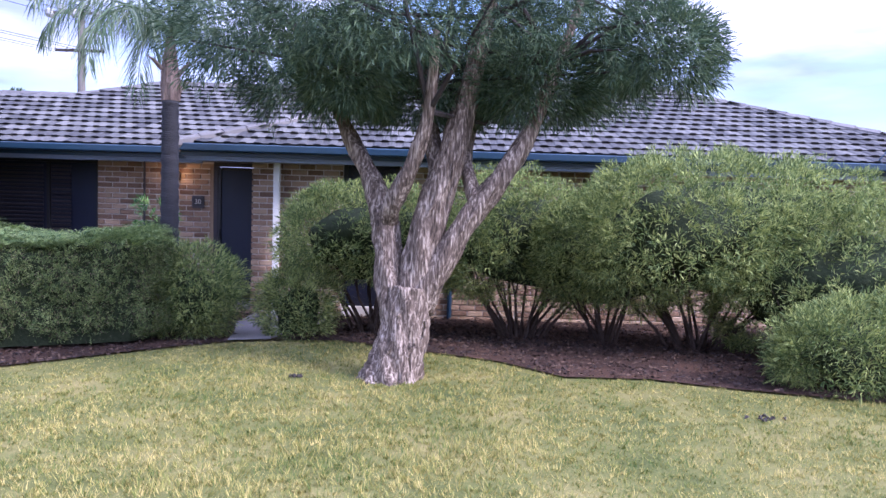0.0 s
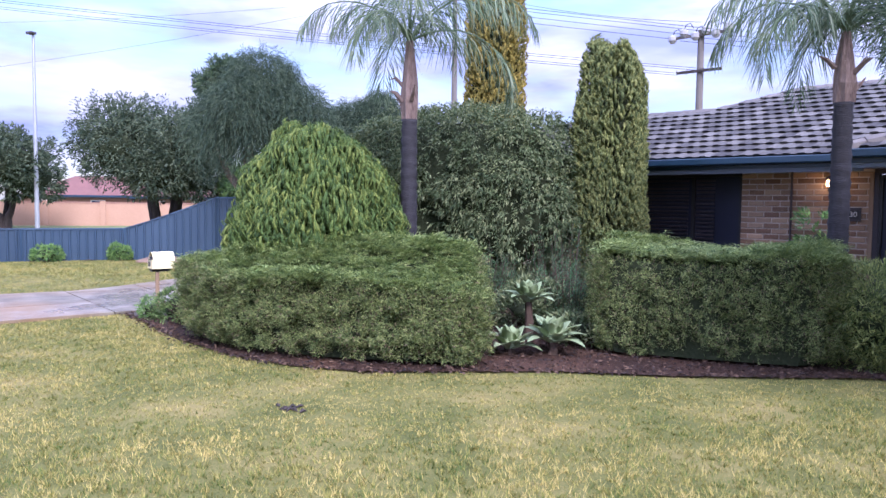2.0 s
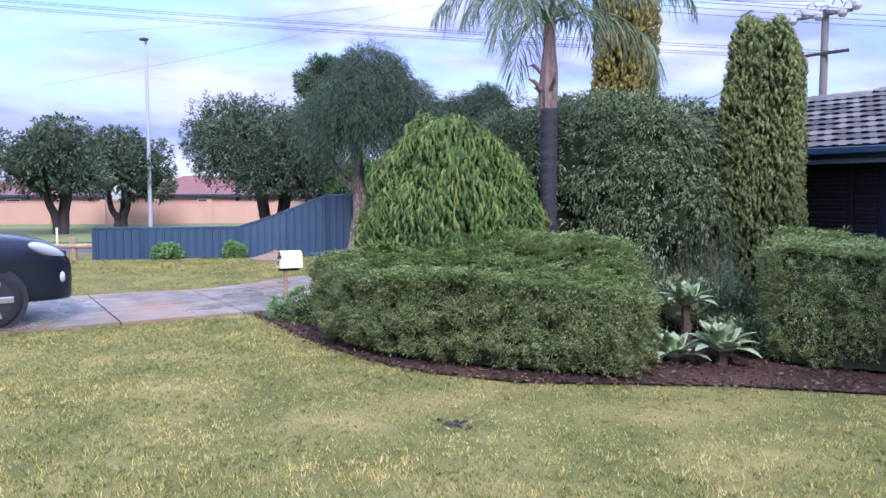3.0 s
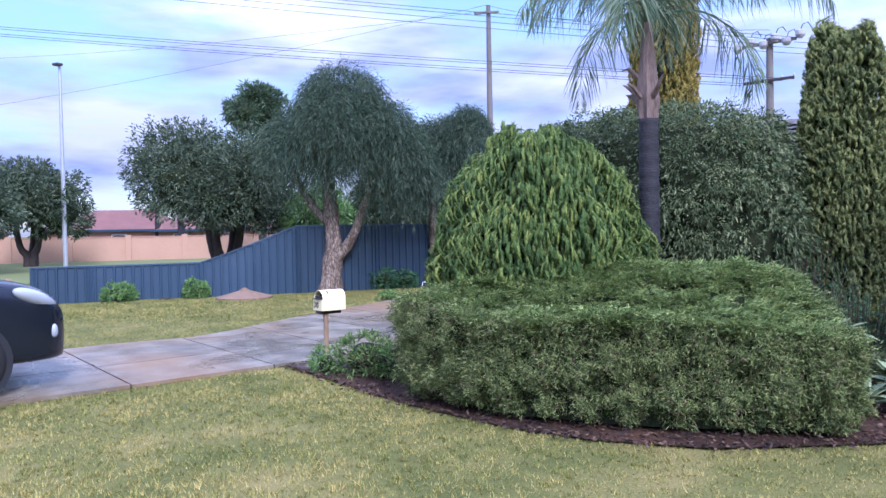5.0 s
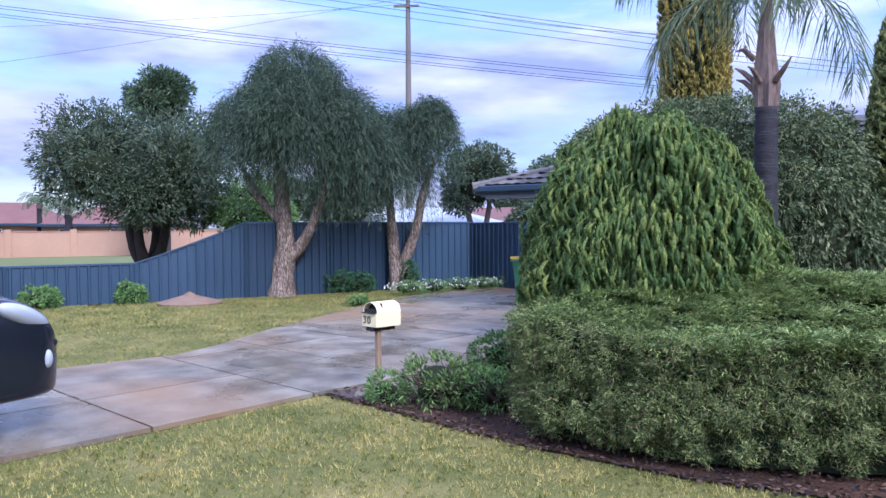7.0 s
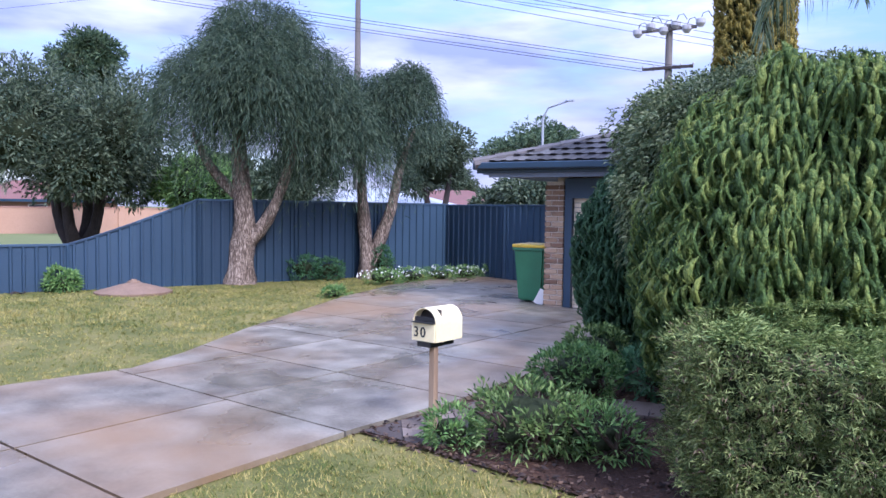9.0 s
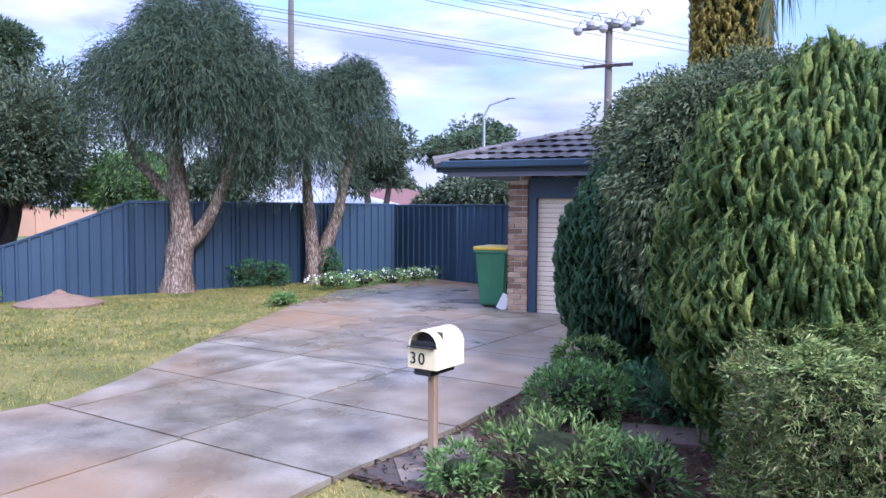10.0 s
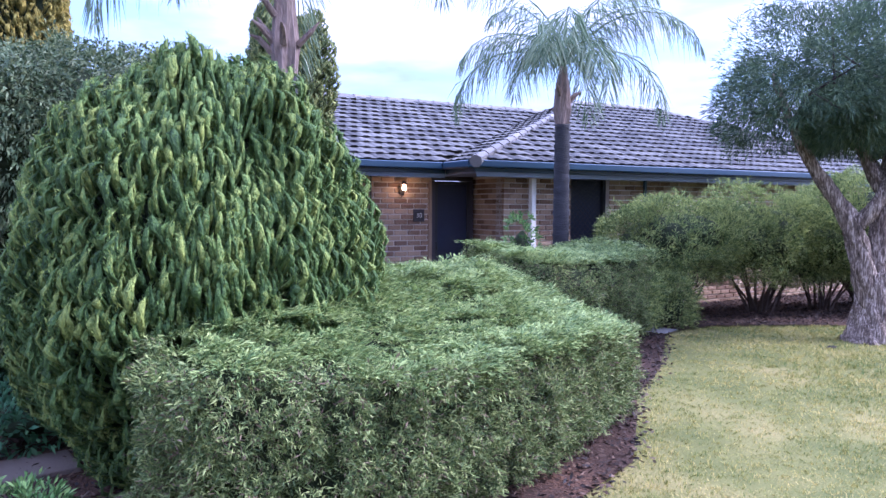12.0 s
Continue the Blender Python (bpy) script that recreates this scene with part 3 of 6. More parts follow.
xs = np.concatenate([[-2500, -900, -400, -200, -120, -80, -55, -40, -32], np.arange(-28, 10.1, 0.5), [14, 20, 32, 60, 120, 300, 900, 2500]])
ys = np.concatenate([[-2500, -900, -300, -120, -60, -30, -15], np.arange(-9, 22.1, 0.5), [26, 34, 50, 80, 140, 300, 900, 2500]])
X, Y = np.meshgrid(xs, ys, indexing="ij")
Z = gz(X, Y)
idx = np.arange(X.size).reshape(X.shape)
quads = np.stack([idx[:-1, :-1], idx[1:, :-1], idx[1:, 1:], idx[:-1, 1:]], -1).reshape(-1, 4)
me = bpy.data.meshes.new("ground")
me.from_pydata(np.stack([X.ravel(), Y.ravel(), Z.ravel()], 1).tolist(), [], quads.tolist())
ground = link("ground", me, M["lawn"], None, "", True)
tagged(ground, "short patchy lawn, green with yellow dry patches", "lawn", "", "structure")

bed1 = tagged(sheet("garden_bed", BED_LEFT, 0.02, M["mulch"]), "garden bed of dark bark mulch under the hedges", "garden bed", "", "structure")
bed2 = tagged(sheet("garden_bed", BED_RIGHT, 0.02, M["mulch"]), "garden bed of red-brown mulch along the brick wall", "garden bed", "", "structure")
tagged(sheet("pathway", PATHWAY, 0.03, M["slab"]), "damp concrete path leading to the front door", "path", "", "structure")


def clip(poly, x0, x1, y0, y1):
    """The part of an outline within a rectangle."""
    for ax, lim, sgn in ((0, x0, 1), (0, x1, -1), (1, y0, 1), (1, y1, -1)):
        out = []
        for i, p in enumerate(poly):
            q = poly[(i + 1) % len(poly)]
            a, b = (p[ax] - lim) * sgn, (q[ax] - lim) * sgn
            if a >= 0:
                out.append(p)
            if a * b < 0:
                t = a / (a - b)
                out.append((p[0] + (q[0] - p[0]) * t, p[1] + (q[1] - p[1]) * t))
        poly = out
        if len(poly) < 3:
            return []
    return poly


driveway = tagged(sheet("driveway", DRIVE, 0.008, M["joint"]), "damp concrete driveway cast in large slabs with dark joints", "driveway", "", "structure")
gap = 0.011
# the slabs are cast on a grid turned a little against the plan
AX, AY, TURN = -12.73, 6.49, math.radians(8.2)


def to_grid(p):
    dx, dy = p[0] - AX, p[1] - AY
    return (dx * math.cos(TURN) - dy * math.sin(TURN), dx * math.sin(TURN) + dy * math.cos(TURN))


def from_grid(p):
    return (AX + p[0] * math.cos(TURN) + p[1] * math.sin(TURN), AY - p[0] * math.sin(TURN) + p[1] * math.cos(TURN))


drive_g = [to_grid(p) for p in DRIVE]
rows_y = [-16, -12, -9, -6.2, -4.4, -2.85, -1.27, 0.0, 1.3, 2.6, 3.95, 5.6, 7.3, 9.0, 11.5]
for j in range(len(rows_y) - 1):
    cols = (-8.0, -4.3, -2.75, -1.32, 0.0, 4.0) if rows_y[j] > -1.5 else (-8.0, -2.1, 0.06, 4.0)
    for xa, xb in zip(cols, cols[1:]):
        pl = clip(drive_g, xa + gap, xb - gap, rows_y[j] + gap, rows_y[j + 1] - gap)
        if pl:
            sheet("slab", [from_grid(p) for p in pl], 0.045, M["concrete"], 0.04, driveway)

# pavers beside the drive, under the letterbox
PAVED = [(-11.5, 5.17), (-10.86, 5.1), (-10.8, 5.55), (-11.2, 6.3)]
pavers = tagged(sheet("paved_edging", PAVED, 0.026, M["joint"]), "small weathered pavers at the drive's edge", "paving", "", "structure")
pv = box(0.195, 0.195, 0.03, bevel=0.006)
pv_me = bpy.data.meshes.new("paver")
pv.to_mesh(pv_me)
pv.free()
pv_me.materials.append(M["pebble"])
for i in range(-6, 7):
    for j in range(-6, 7):
        px, py = -11.1 + 0.203 * (i * .82 - j * .57), 5.6 + 0.203 * (i * .57 + j * .82)
        if inside(px, py, [(-11.45, 5.22), (-10.92, 5.16), (-10.86, 5.55), (-11.2, 6.15)]):
            link("paver", pv_me, None, pavers).matrix_basis = pose(px, py, 0.008, 0, 0, 35)

# road, reserve and the estate wall beyond the fence
tagged(sheet("road", [(-60, -12), (-33, -12), (-27.5, 9), (-21, 24), (-10, 46), (-22, 46), (-33, 24), (-36, 9)], 0.012, M["asphalt"]), "grey asphalt road beyond the low fence", "road", "", "structure")
tagged(sheet("reserve", [(-95, -12), (-58, -12), (-38, 11), (-35, 24), (-23.5, 46), (-34, 66), (-80, 60)], 0.02, M["reserve"]), "mown green reserve beyond the road", "grass", "", "structure")

# ---- house ----
SL = 0.406
EAVE_Z = 2.33
brick_bm = box(0.222, 0.06, 0.068, (0, 0, -0.034), 0.006, segs=1)
BRICK = bpy.data.meshes.new("brick")
brick_bm.to_mesh(BRICK)
BRICK.materials.append(M["brick"])
bv = np.array([v.co[:] for v in brick_bm.verts])
bf = [[v.index for v in f.verts] for f in brick_bm.faces]
brick_bm.free()


def brick_poses(a, b, z0, z1):
    """Stretcher bond between the plan points a and b: place, length and direction of each brick."""
    a, b = Vector((*a, 0)), Vector((*b, 0))
    length, d = (b - a).length, (b - a).normalized()
    rz = math.degrees(math.atan2(d.y, d.x))
    out = []
    for i in range(int((z1 - z0) / 0.086)):
        s = -0.12 if i % 2 else 0.0
        while s < length - 0.02:
            s0, s1 = max(s, 0), min(s + 0.23, length)
            if s1 - s0 > 0.03:
                c = a + d * (s0 + s1) / 2
                out.append(pose(c.x, c.y, z0 + 0.043 + 0.086 * i, 0, 0, rz) @ Matrix.Diagonal(((s1 - s0) / 0.23, 1, 1, 1)))
            s += 0.24
    return out


def lay_bricks(wall, runs, single=True):
    for run in runs:
        for m in brick_poses(*run) if single else ():
            link("brick", BRICK, None, wall).matrix_basis = m
    if not single:
        V, Fc, k = [], [], 0
        for run in runs:
            for m in brick_poses(*run):
                A = np.array(m)
                V.append(bv @ A[:3, :3].T + A[:3, 3])
                Fc += [[i + k for i in f] for f in bf]
                k += len(bv)
        me = bpy.data.meshes.new("brickwork")
        me.from_pydata(np.concatenate(V).tolist(), [], Fc)
        tagged(link("brickwork", me, M["brick_join"], wall), "", "", "", "stuff")


def wall_boxes(name, label, boxes):
    b = None
    for x0, x1, y0, y1, z0, z1 in boxes:
        b = box(x1 - x0, y1 - y0, z1 - z0, ((x0 + x1) / 2, (y0 + y1) / 2, z0), bm=b)
    return tagged(part(name, b, M["mortar"]), label, "wall", "", "structure")


YL, YR, G0 = 12.55, 11.65, -0.3
wl_ = wall_boxes("wall_front_left", "pinkish-brown brick front wall with pale mortar", [
    (-9.9, -7.75, YL + .02, YL + .26, G0, 2.2), (-7.75, -5.83, YL + .02, YL + .26, G0, 0.75), (-5.83, -3.95, YL + .02, YL + .26, G0, 2.2), (-3.95, -3.08, YL + .08, YL + .3, 2.12, 2.3)])
lay_bricks(wl_, [((-5.83, YL + .03), (-3.95, YL + .03), -0.2, 2.2)])
lay_bricks(wl_, [((-9.9, YL + .03), (-7.75, YL + .03), -0.2, 2.2), ((-7.75, YL + .03), (-5.83, YL + .03), -0.2, 0.75)], False)
wr_ = wall_boxes("wall_front_porch", "brick wall beside the front door", [
    (-3.1, -1.75, YR + .02, YR + .26, G0, 2.2), (-3.08, -2.84, YR + .27, YL + .6, G0, 2.2)])
lay_bricks(wr_, [((-3.12, YR + .03), (-1.75, YR + .03), -0.2, 2.2), ((-3.07, YL + .2), (-3.07, YR + .07), -0.2, 2.2)])
wb_ = wall_boxes("wall_front_right", "long brick front wall behind the bushes", [
    (-0.9, 7.6, YR + .02, YR + .26, G0, 2.2), (-1.75, -0.9, YR + .02, YR + .26, G0, -0.02), (7.36, 7.6, YR + .26, 17.6, G0, 2.2)])
lay_bricks(wb_, [((-0.9, YR + .03), (7.6, YR + .03), -0.2, 2.2), ((7.57, YR + .2), (7.57, 14.0), -0.2, 2.2)], False)
wall_boxes("wall_back", "plain rendered back wall of the house", [(-13.1, 7.6, 17.9, 18.1, G0, 2.25), (-13.1, -12.9, 13.1, 17.9, G0, 2.25)])

# garage front: pier, beam and roller door
YG = 12.5
wg_ = wall_boxes("wall_garage", "brick garage pier beside the roller door", [
    (-13.07, -12.78, YG + .02, YG + .9, G0, 2.05), (-10.1, -9.9, YG + .02, YG + .4, G0, 2.05), (-9.92, -9.72, YG - 1.4, YG + .1, G0, 2.05)])
lay_bricks(wg_, [((-13.09, YG + .03), (-12.76, YG + .03), -0.15, 2.05), ((-13.06, YG + .9), (-13.06, YG + .05), -0.15, 2.05)])


def frame_boxes(boxes, mat, name, parent, label="", bevel=0.006):
    b = None
    for sx, sy, sz, at in boxes:
        b = box(sx, sy, sz, at, bevel, bm=b)
    return part(name, b, mat, parent, label)


gd = thing("garage_door", "closed cream ribbed roller door in a navy frame", "garage door", (-11.35, YG + .1, -0.08), kind="structure")
frame_boxes([(0.13, 0.14, 1.86, (-1.35, 0, 0)), (0.13, 0.14, 1.86, (1.35, 0, 0)), (2.83, 0.14, 0.32, (0, 0, 1.86))], M["navy"], "door_frame", gd, "navy painted frame")
for i in range(24):
    b = box(2.57, 0.018, 0.07, (0, 0.03, 0.05 + i * 0.0757), 0.008)
    part("slat", b, M["roller"], gd)
frame_boxes([(2.57, 0.03, 1.84, (0, 0.06, 0.02))], M["slat"], "backing", gd)
frame_boxes([(2.57, 0.05, 0.05, (0, 0.02, 0.0))], M["white"], "bottom_rail", gd, "pale bottom rail")
sheet("threshold", [(-12.7, 12.2), (-10.1, 12.2), (-10.1, 12.75), (-12.7, 12.75)], 0.06, M["white"], 0.05, gd)

# front window with louvred shutters
w1 = thing("window_1", "dark front window with brown louvred shutters", "window", (-6.79, YL + .12, 0.75), kind="structure")
frame_boxes([(1.92, 0.08, 0.06, (0, 0, 0)), (1.92, 0.08, 0.06, (0, 0, 1.33)), (0.06, 0.08, 1.27, (-.93, 0, .06)), (0.06, 0.08, 1.27, (.93, 0, .06)), (0.05, 0.08, 1.27, (0.12, 0, .06))], M["black"], "window_frame", w1)
frame_boxes([(1.8, 0.02, 1.27, (0, 0.03, .06))], M["dark"], "pane", w1, "dark glass")
for i in range(19):
    for cx, wd in ((-0.42, 0.9), (0.32, 0.32)):
        part("slat", box(wd, 0.03, 0.035, (cx, 0.0, 0.10 + i * 0.064), 0.005, m=pose(0, -0.01, 0, 0, 0, 0)), M["slat"], w1)

# front door with a security screen
d1 = thing("door_1", "closed dark security screen door in a brown frame", "door", (-3.55, YL + .06, -0.02), kind="structure")
frame_boxes([(0.07, 0.12, 2.1, (-.37, 0, 0)), (0.07, 0.12, 2.1, (.37, 0, 0)), (0.81, 0.12, 0.07, (0, 0, 2.1))], M["slat"], "door_frame", d1, "brown door frame")
frame_boxes([(0.05, 0.05, 2.08, (-.31, -.03, 0.01)), (0.05, 0.05, 2.08, (.31, -.03, .01)), (0.57, 0.05, 0.05, (0, -.03, 2.04)), (0.57, 0.05, 0.09, (0, -.03, .01))], M["black"], "screen_frame", d1)
frame_boxes([(0.58, 0.012, 1.98, (0, -.02, .08))], M["dark"], "screen", d1, "dark woven screen")
frame_boxes([(0.025, 0.05, 0.14, (-.31, -.07, .95))], M["black"], "door_handle", d1)
frame_boxes([(0.06, 0.1, 2.2, (-.43, -0.02, -0.1))], M["timber"], "side_trim", d1, "weathered timber trim")
st = thing("doorstep", "brick-edged concrete doorstep below the front door", "step", (-3.5, 12.0, -0.2), kind="structure")
frame_boxes([(1.0, 0.95, 0.14, (0, .2, 0))], M["slab"], "tread", st, "", 0.012)
for i in range(4):
    link("brick", BRICK, None, st).matrix_basis = pose(-.38 + i * .245, -.3, .06)

# lattice screen window beside the porch
w2 = thing("window_2", "tall dark window behind a diamond lattice screen", "window", (-1.33, YR + .14, -0.02), kind="structure")
frame_boxes([(0.06, 0.1, 2.2, (-.39, 0, 0)), (0.06, 0.1, 2.2, (.39, 0, 0)), (0.84, 0.1, 0.06, (0, 0, 2.14))], M["black"], "window_frame", w2)
frame_boxes([(0.74, 0.02, 2.14, (0, 0.03, 0))], M["dark"], "pane", w2)
lt = None
for sgn in (1, -1):
    for i in range(-9, 24):
        z = i * 0.11
        m = pose(0, -0.01 - 0.008 * sgn, 0.06 + z, 0, 45 * sgn, 0)
        bb = box(0.9, 0.006, 0.012, (0, 0, 0), m=m)
        for v in bb.verts:
            v.co.x = max(-.36, min(.36, v.co.x))
            v.co.z = max(0.02, min(2.12, v.co.z))
        lt = merge(lt, bb)
part("lattice", lt, M["slat"], w2, "black diamond lattice")

post = thing("porch_post", "slim off-white post holding the porch eave", "post", (-2.7, 11.45, float(gz(-2.7, 11.45))))
part("shaft", box(0.09, 0.09, 2.37, (0, 0, 0), 0.008), M["white"], post)
part("base_plate", box(0.14, 0.14, 0.05, (0, 0, 0), 0.01), M["slab"], post)

# wall lamp, number plate, down pipe
wlamp = thing("wall_lamp", "lit coach lamp with warm bulb on the brick wall", "lamp", (-4.52, YL - .02, 1.78))
part("bracket", box(0.07, 0.03, 0.14, (0, 0, .06), 0.008), M["slat"], wlamp)
part("arm", tube([(0, 0, .08), (0, -.06, .05), (0, -.1, .09)], [.01, .01, .01], 6), M["slat"], wlamp)
part("bulb", tube([(0, -.1, .12), (0, -.1, .15), (0, -.1, .22)], [.025, .038, .028], 10), M["glow"], wlamp, "glowing warm bulb", True)
part("cap", tube([(0, -.1, .225), (0, -.1, .24), (0, -.1, .28)], [.06, .05, .008], 8), M["slat"], wlamp)
lampl = new("porch_bulb", bpy.data.lights.new("porch_bulb", "POINT"))
lampl.data.energy, lampl.data.color, lampl.data.shadow_soft_size = 1.3, (1, .6, .28), .04
lampl.location = (-4.52, YL - .24, 1.95)


def lettering(text, size, mat, parent, at, depth=0.002, name="digits"):
    """Raised writing in the built-in font, upright and facing -y."""
    cu = bpy.data.curves.new("writing", "FONT")
    cu.body, cu.size, cu.extrude, cu.align_x, cu.align_y = text, size, depth, "CENTER", "CENTER"
    ob = new("writing", cu)
    me = bpy.data.meshes.new_from_object(ob)
    bpy.data.objects.remove(ob)
    me.transform(pose(*at, 90, 0, 0))
    return link(name, me, mat, parent)


plate = thing("number_plate", "framed house number plate on the brick wall", "sign", (-4.2, YL - .012, 1.5))
part("plate", box(.2, .02, .2, (0, 0, -.1), .006), M["slat"], plate)
part("rim", box(.15, .012, .13, (0, -.008, -.065), .004), M["black"], plate)
lettering("30", .11, M["white"], plate, (0, -.018, 0))
pipe = thing("down_pipe", "thin brown conduit running up the brick wall", "pipe", (-5.06, YL - .03, -.2))
part("pipe", tube([(0, 0, 0), (0, 0, 2.4)], [.017, .017], 8), M["slat"], pipe)
pipe2 = thing("down_pipe", "dark down pipe on the brick wall", "pipe", (-0.1, YR - .03, -.2))
part("pipe", tube([(0, 0, 0), (0, 0, 2.4)], [.035, .035], 10), M["gutter"], pipe2)

# roof: tile runs, hips, ridges, gutters
TW, TL = 0.21, 0.28
prof = [(0, .0), (.02, .012), (.07, .014), (.10, .012), (.12, .0), (.21, .0)]
tv, tf = [], []
for yy, lift in ((0, .032), (TL + .05, .0)):
    for px, pz in prof:
        tv.append((px, yy, pz + lift))
for px, pz in prof:
    tv.append((px, 0.04, -.006))
np_ = len(prof)
for i in range(np_ - 1):
    tf += [[i, i + 1, np_ + i + 1, np_ + i], [2 * np_ + i, 2 * np_ + i + 1, i + 1, i]]
TILE = bpy.data.meshes.new("tile")
TILE.from_pydata(tv, [], tf)
TILE.materials.append(M["tile"])
tva = np.array(tv)

roof = thing("roof", "hipped roof of grey-brown concrete tiles with navy gutters", "roof", kind="structure")
XH, XE = 3.5, 8.3
FACES = [  # plan outline, eave point, direction along the eave
    ([(-14.05, 11.95), (-4.0, 11.95), (.56, 15.6), (-5.9, 15.6), (-7.1, 14.6), (-9.9, 14.6)], (-14.05, 11.95), 0, SL),
    ([(-4.0, 11.05), (XE, 11.05), (XH, 15.2), (1.19, 15.2)], (-4.0, 11.05), 0, SL),
    ([(-4.0, 11.95), (-4.0, 11.05), (1.19, 15.2), (.56, 15.6)], (-4.0, 16.0), -90, 0.325),
    ([(-14.05, 19.0), (-14.05, 11.95), (-9.9, 14.6), (-9.9, 16.4)], (-14.05, 19.0), -90, 0.26),
    ([(XE, 11.05), (XE, 18.9), (XH, 15.2)], (XE, 11.05), 90, 0.351),
]
rest_V, rest_F, rest_k, singles = [], [], 0, 0
for poly, org, rz, pitch in FACES:
    slope = math.degrees(math.atan(pitch))
    base = pose(org[0], org[1], EAVE_Z, 0, 0, rz) @ pose(0, 0, 0, slope, 0, 0)
    for j in range(21):
        for i in range(-2, 108):
            m = base @ pose(TW * i + (0.105 if j % 2 else 0), TL * j - .03, 0.02 + .0)
            c = m @ Vector((TW / 2, TL / 2, 0))
            if not inside(c.x, c.y, poly):
                continue
            if rz == 0 and singles < 300 and -7.0 < c.x < 2.5 and j < 9:
                link("tile", TILE, None, roof).matrix_basis = m
                singles += 1
            else:
                A = np.array(m)
                rest_V.append(tva @ A[:3, :3].T + A[:3, 3])
                rest_F += [[q + rest_k for q in f] for f in tf]
                rest_k += len(tva)
me = bpy.data.meshes.new("tile_run")
me.from_pydata(np.concatenate(rest_V).tolist(), [], rest_F)
tagged(link("tile_run", me, M["tile_join"], roof), "", "", "", "stuff")


def slab_face(pts):
    b = bmesh.new()
    b.faces.new([b.verts.new(p) for p in pts])
    return b


def zl(y):
    return EAVE_Z + (y - 11.95) * SL


def zr(y):
    return EAVE_Z + (y - 11.05) * SL


RL, RR = zl(15.6), zr(15.2)
under = None
for pts in (
    [(-14.0, 11.97, EAVE_Z), (-4, 11.97, EAVE_Z), (.56, 15.6, RL), (-5.9, 15.6, RL), (-7.1, 14.6, zl(14.6)), (-9.9, 14.6, zl(14.6))],
    [(-4, 11.07, EAVE_Z), (XE, 11.07, EAVE_Z), (XH, 15.2, RR), (1.19, 15.2, RR)],
    [(-4, 11.95, EAVE_Z), (-4, 11.07, EAVE_Z), (1.19, 15.2, RR), (.56, 15.6, RL)],
    [(-14.0, 19, EAVE_Z), (-14.0, 11.97, EAVE_Z), (-9.9, 14.6, zl(14.6)), (-9.9, 16.4, zl(14.6))],
    [(XE, 11.07, EAVE_Z), (XE, 18.9, EAVE_Z), (XH, 15.2, RR)],
    [(XE, 18.9, EAVE_Z), (-14, 19, EAVE_Z), (-9.9, 16.4, zl(14.6)), (-5.9, 15.61, RL - .02), (.56, 15.61, RL - .02), (1.19, 15.22, RR - .02), (XH, 15.22, RR - .02)],
):
    under = merge(under, slab_face(pts))
part("sarking", under, M["joint"], roof, "dark underlay")


def caps(p, q):
    """Overlapping half-round cap tiles along a hip or ridge."""
    p, q = Vector(p), Vector(q)
    n = max(2, round((q - p).length / .36))
    d = (q - p) / n
    for i in range(n):
        a = p + d * i
        b = tube([a, a + d * 1.12], [.1, .085], 8)
        for v in b.verts:
            v.co.z -= 0.03
        part("ridge_cap", b, M["cap"], roof)


caps((-4.05, 11.0, EAVE_Z + .02), (1.19, 15.2, RR))
caps((-14.1, 11.9, EAVE_Z + .02), (-9.9, 14.6, zl(14.6)))
caps((-9.9, 14.6, zl(14.6)), (-7.1, 14.6, zl(14.6)))
caps((-7.1, 14.6, zl(14.6)), (-5.9, 15.6, RL))
caps((-5.9, 15.6, RL), (.56, 15.6, RL))
caps((1.19, 15.2, RR), (XH, 15.2, RR))
caps((XE + .05, 11.0, EAVE_Z + .02), (XH, 15.2, RR))


def gutter(name, a, b, inward):
    """A gutter with a rolled lip on a fascia board."""
    a, b, n = Vector(a), Vector(b), Vector(inward)
    prof = [(0.0, .0), (-.11, .0), (-.125, .02), (-.125, .10), (-.112, .112), (-.10, .10), (-.10, .03), (0, .03)]
    bm = bmesh.new()
    r1 = [bm.verts.new(a + n * px + Vector((0, 0, pz))) for px, pz in prof]
    r2 = [bm.verts.new(b + n * px + Vector((0, 0, pz))) for px, pz in prof]
    for i in range(len(prof)):
        k = (i + 1) % len(prof)
        bm.faces.new((r1[i], r1[k], r2[k], r2[i]))
    bm.faces.new(r1[::-1])
    bm.faces.new(r2)
    bmesh.ops.recalc_face_normals(bm, faces=bm.faces[:])
    part("gutter", bm, M["gutter"], roof, "navy gutter")
    d = (b - a)
    c = (a + b) / 2 + n * .02
    fb = box(d.length, .03, .15, (0, 0, -.06), .004, m=pose(c.x, c.y, c.z, 0, 0, math.degrees(math.atan2(d.y, d.x))))
    part("fascia", fb, M["gutter"], roof, "navy fascia board")


GZ = EAVE_Z - .10
gutter("g", (-14.1, 12.0, GZ), (-4.0, 12.0, GZ), (0, 1, 0))
gutter("g", (-4.0, 11.1, GZ), (XE, 11.1, GZ), (0, 1, 0))
gutter("g", (-4.0, 12.0, GZ), (-4.0, 11.1, GZ), (1, 0, 0))
gutter("g", (-14.05, 19.0, GZ), (-14.05, 12.0, GZ), (1, 0, 0))
gutter("g", (XE, 11.1, GZ), (XE, 18.9, GZ), (-1, 0, 0))
soff = None
for x0, x1, y0, y1 in ((-14.0, -3.96, 12.03, 12.6), (-3.96, XE, 11.13, 12.75), (-14.0, -13.0, 12.6, 18.9)):
    soff = box(x1 - x0, y1 - y0, .02, ((x0 + x1) / 2, (y0 + y1) / 2, GZ - .08), bm=soff)
tagged(part("ceiling", soff, M["soffit"]), "pale blue-grey eave lining boards", "soffit", "", "structure")
mould = None
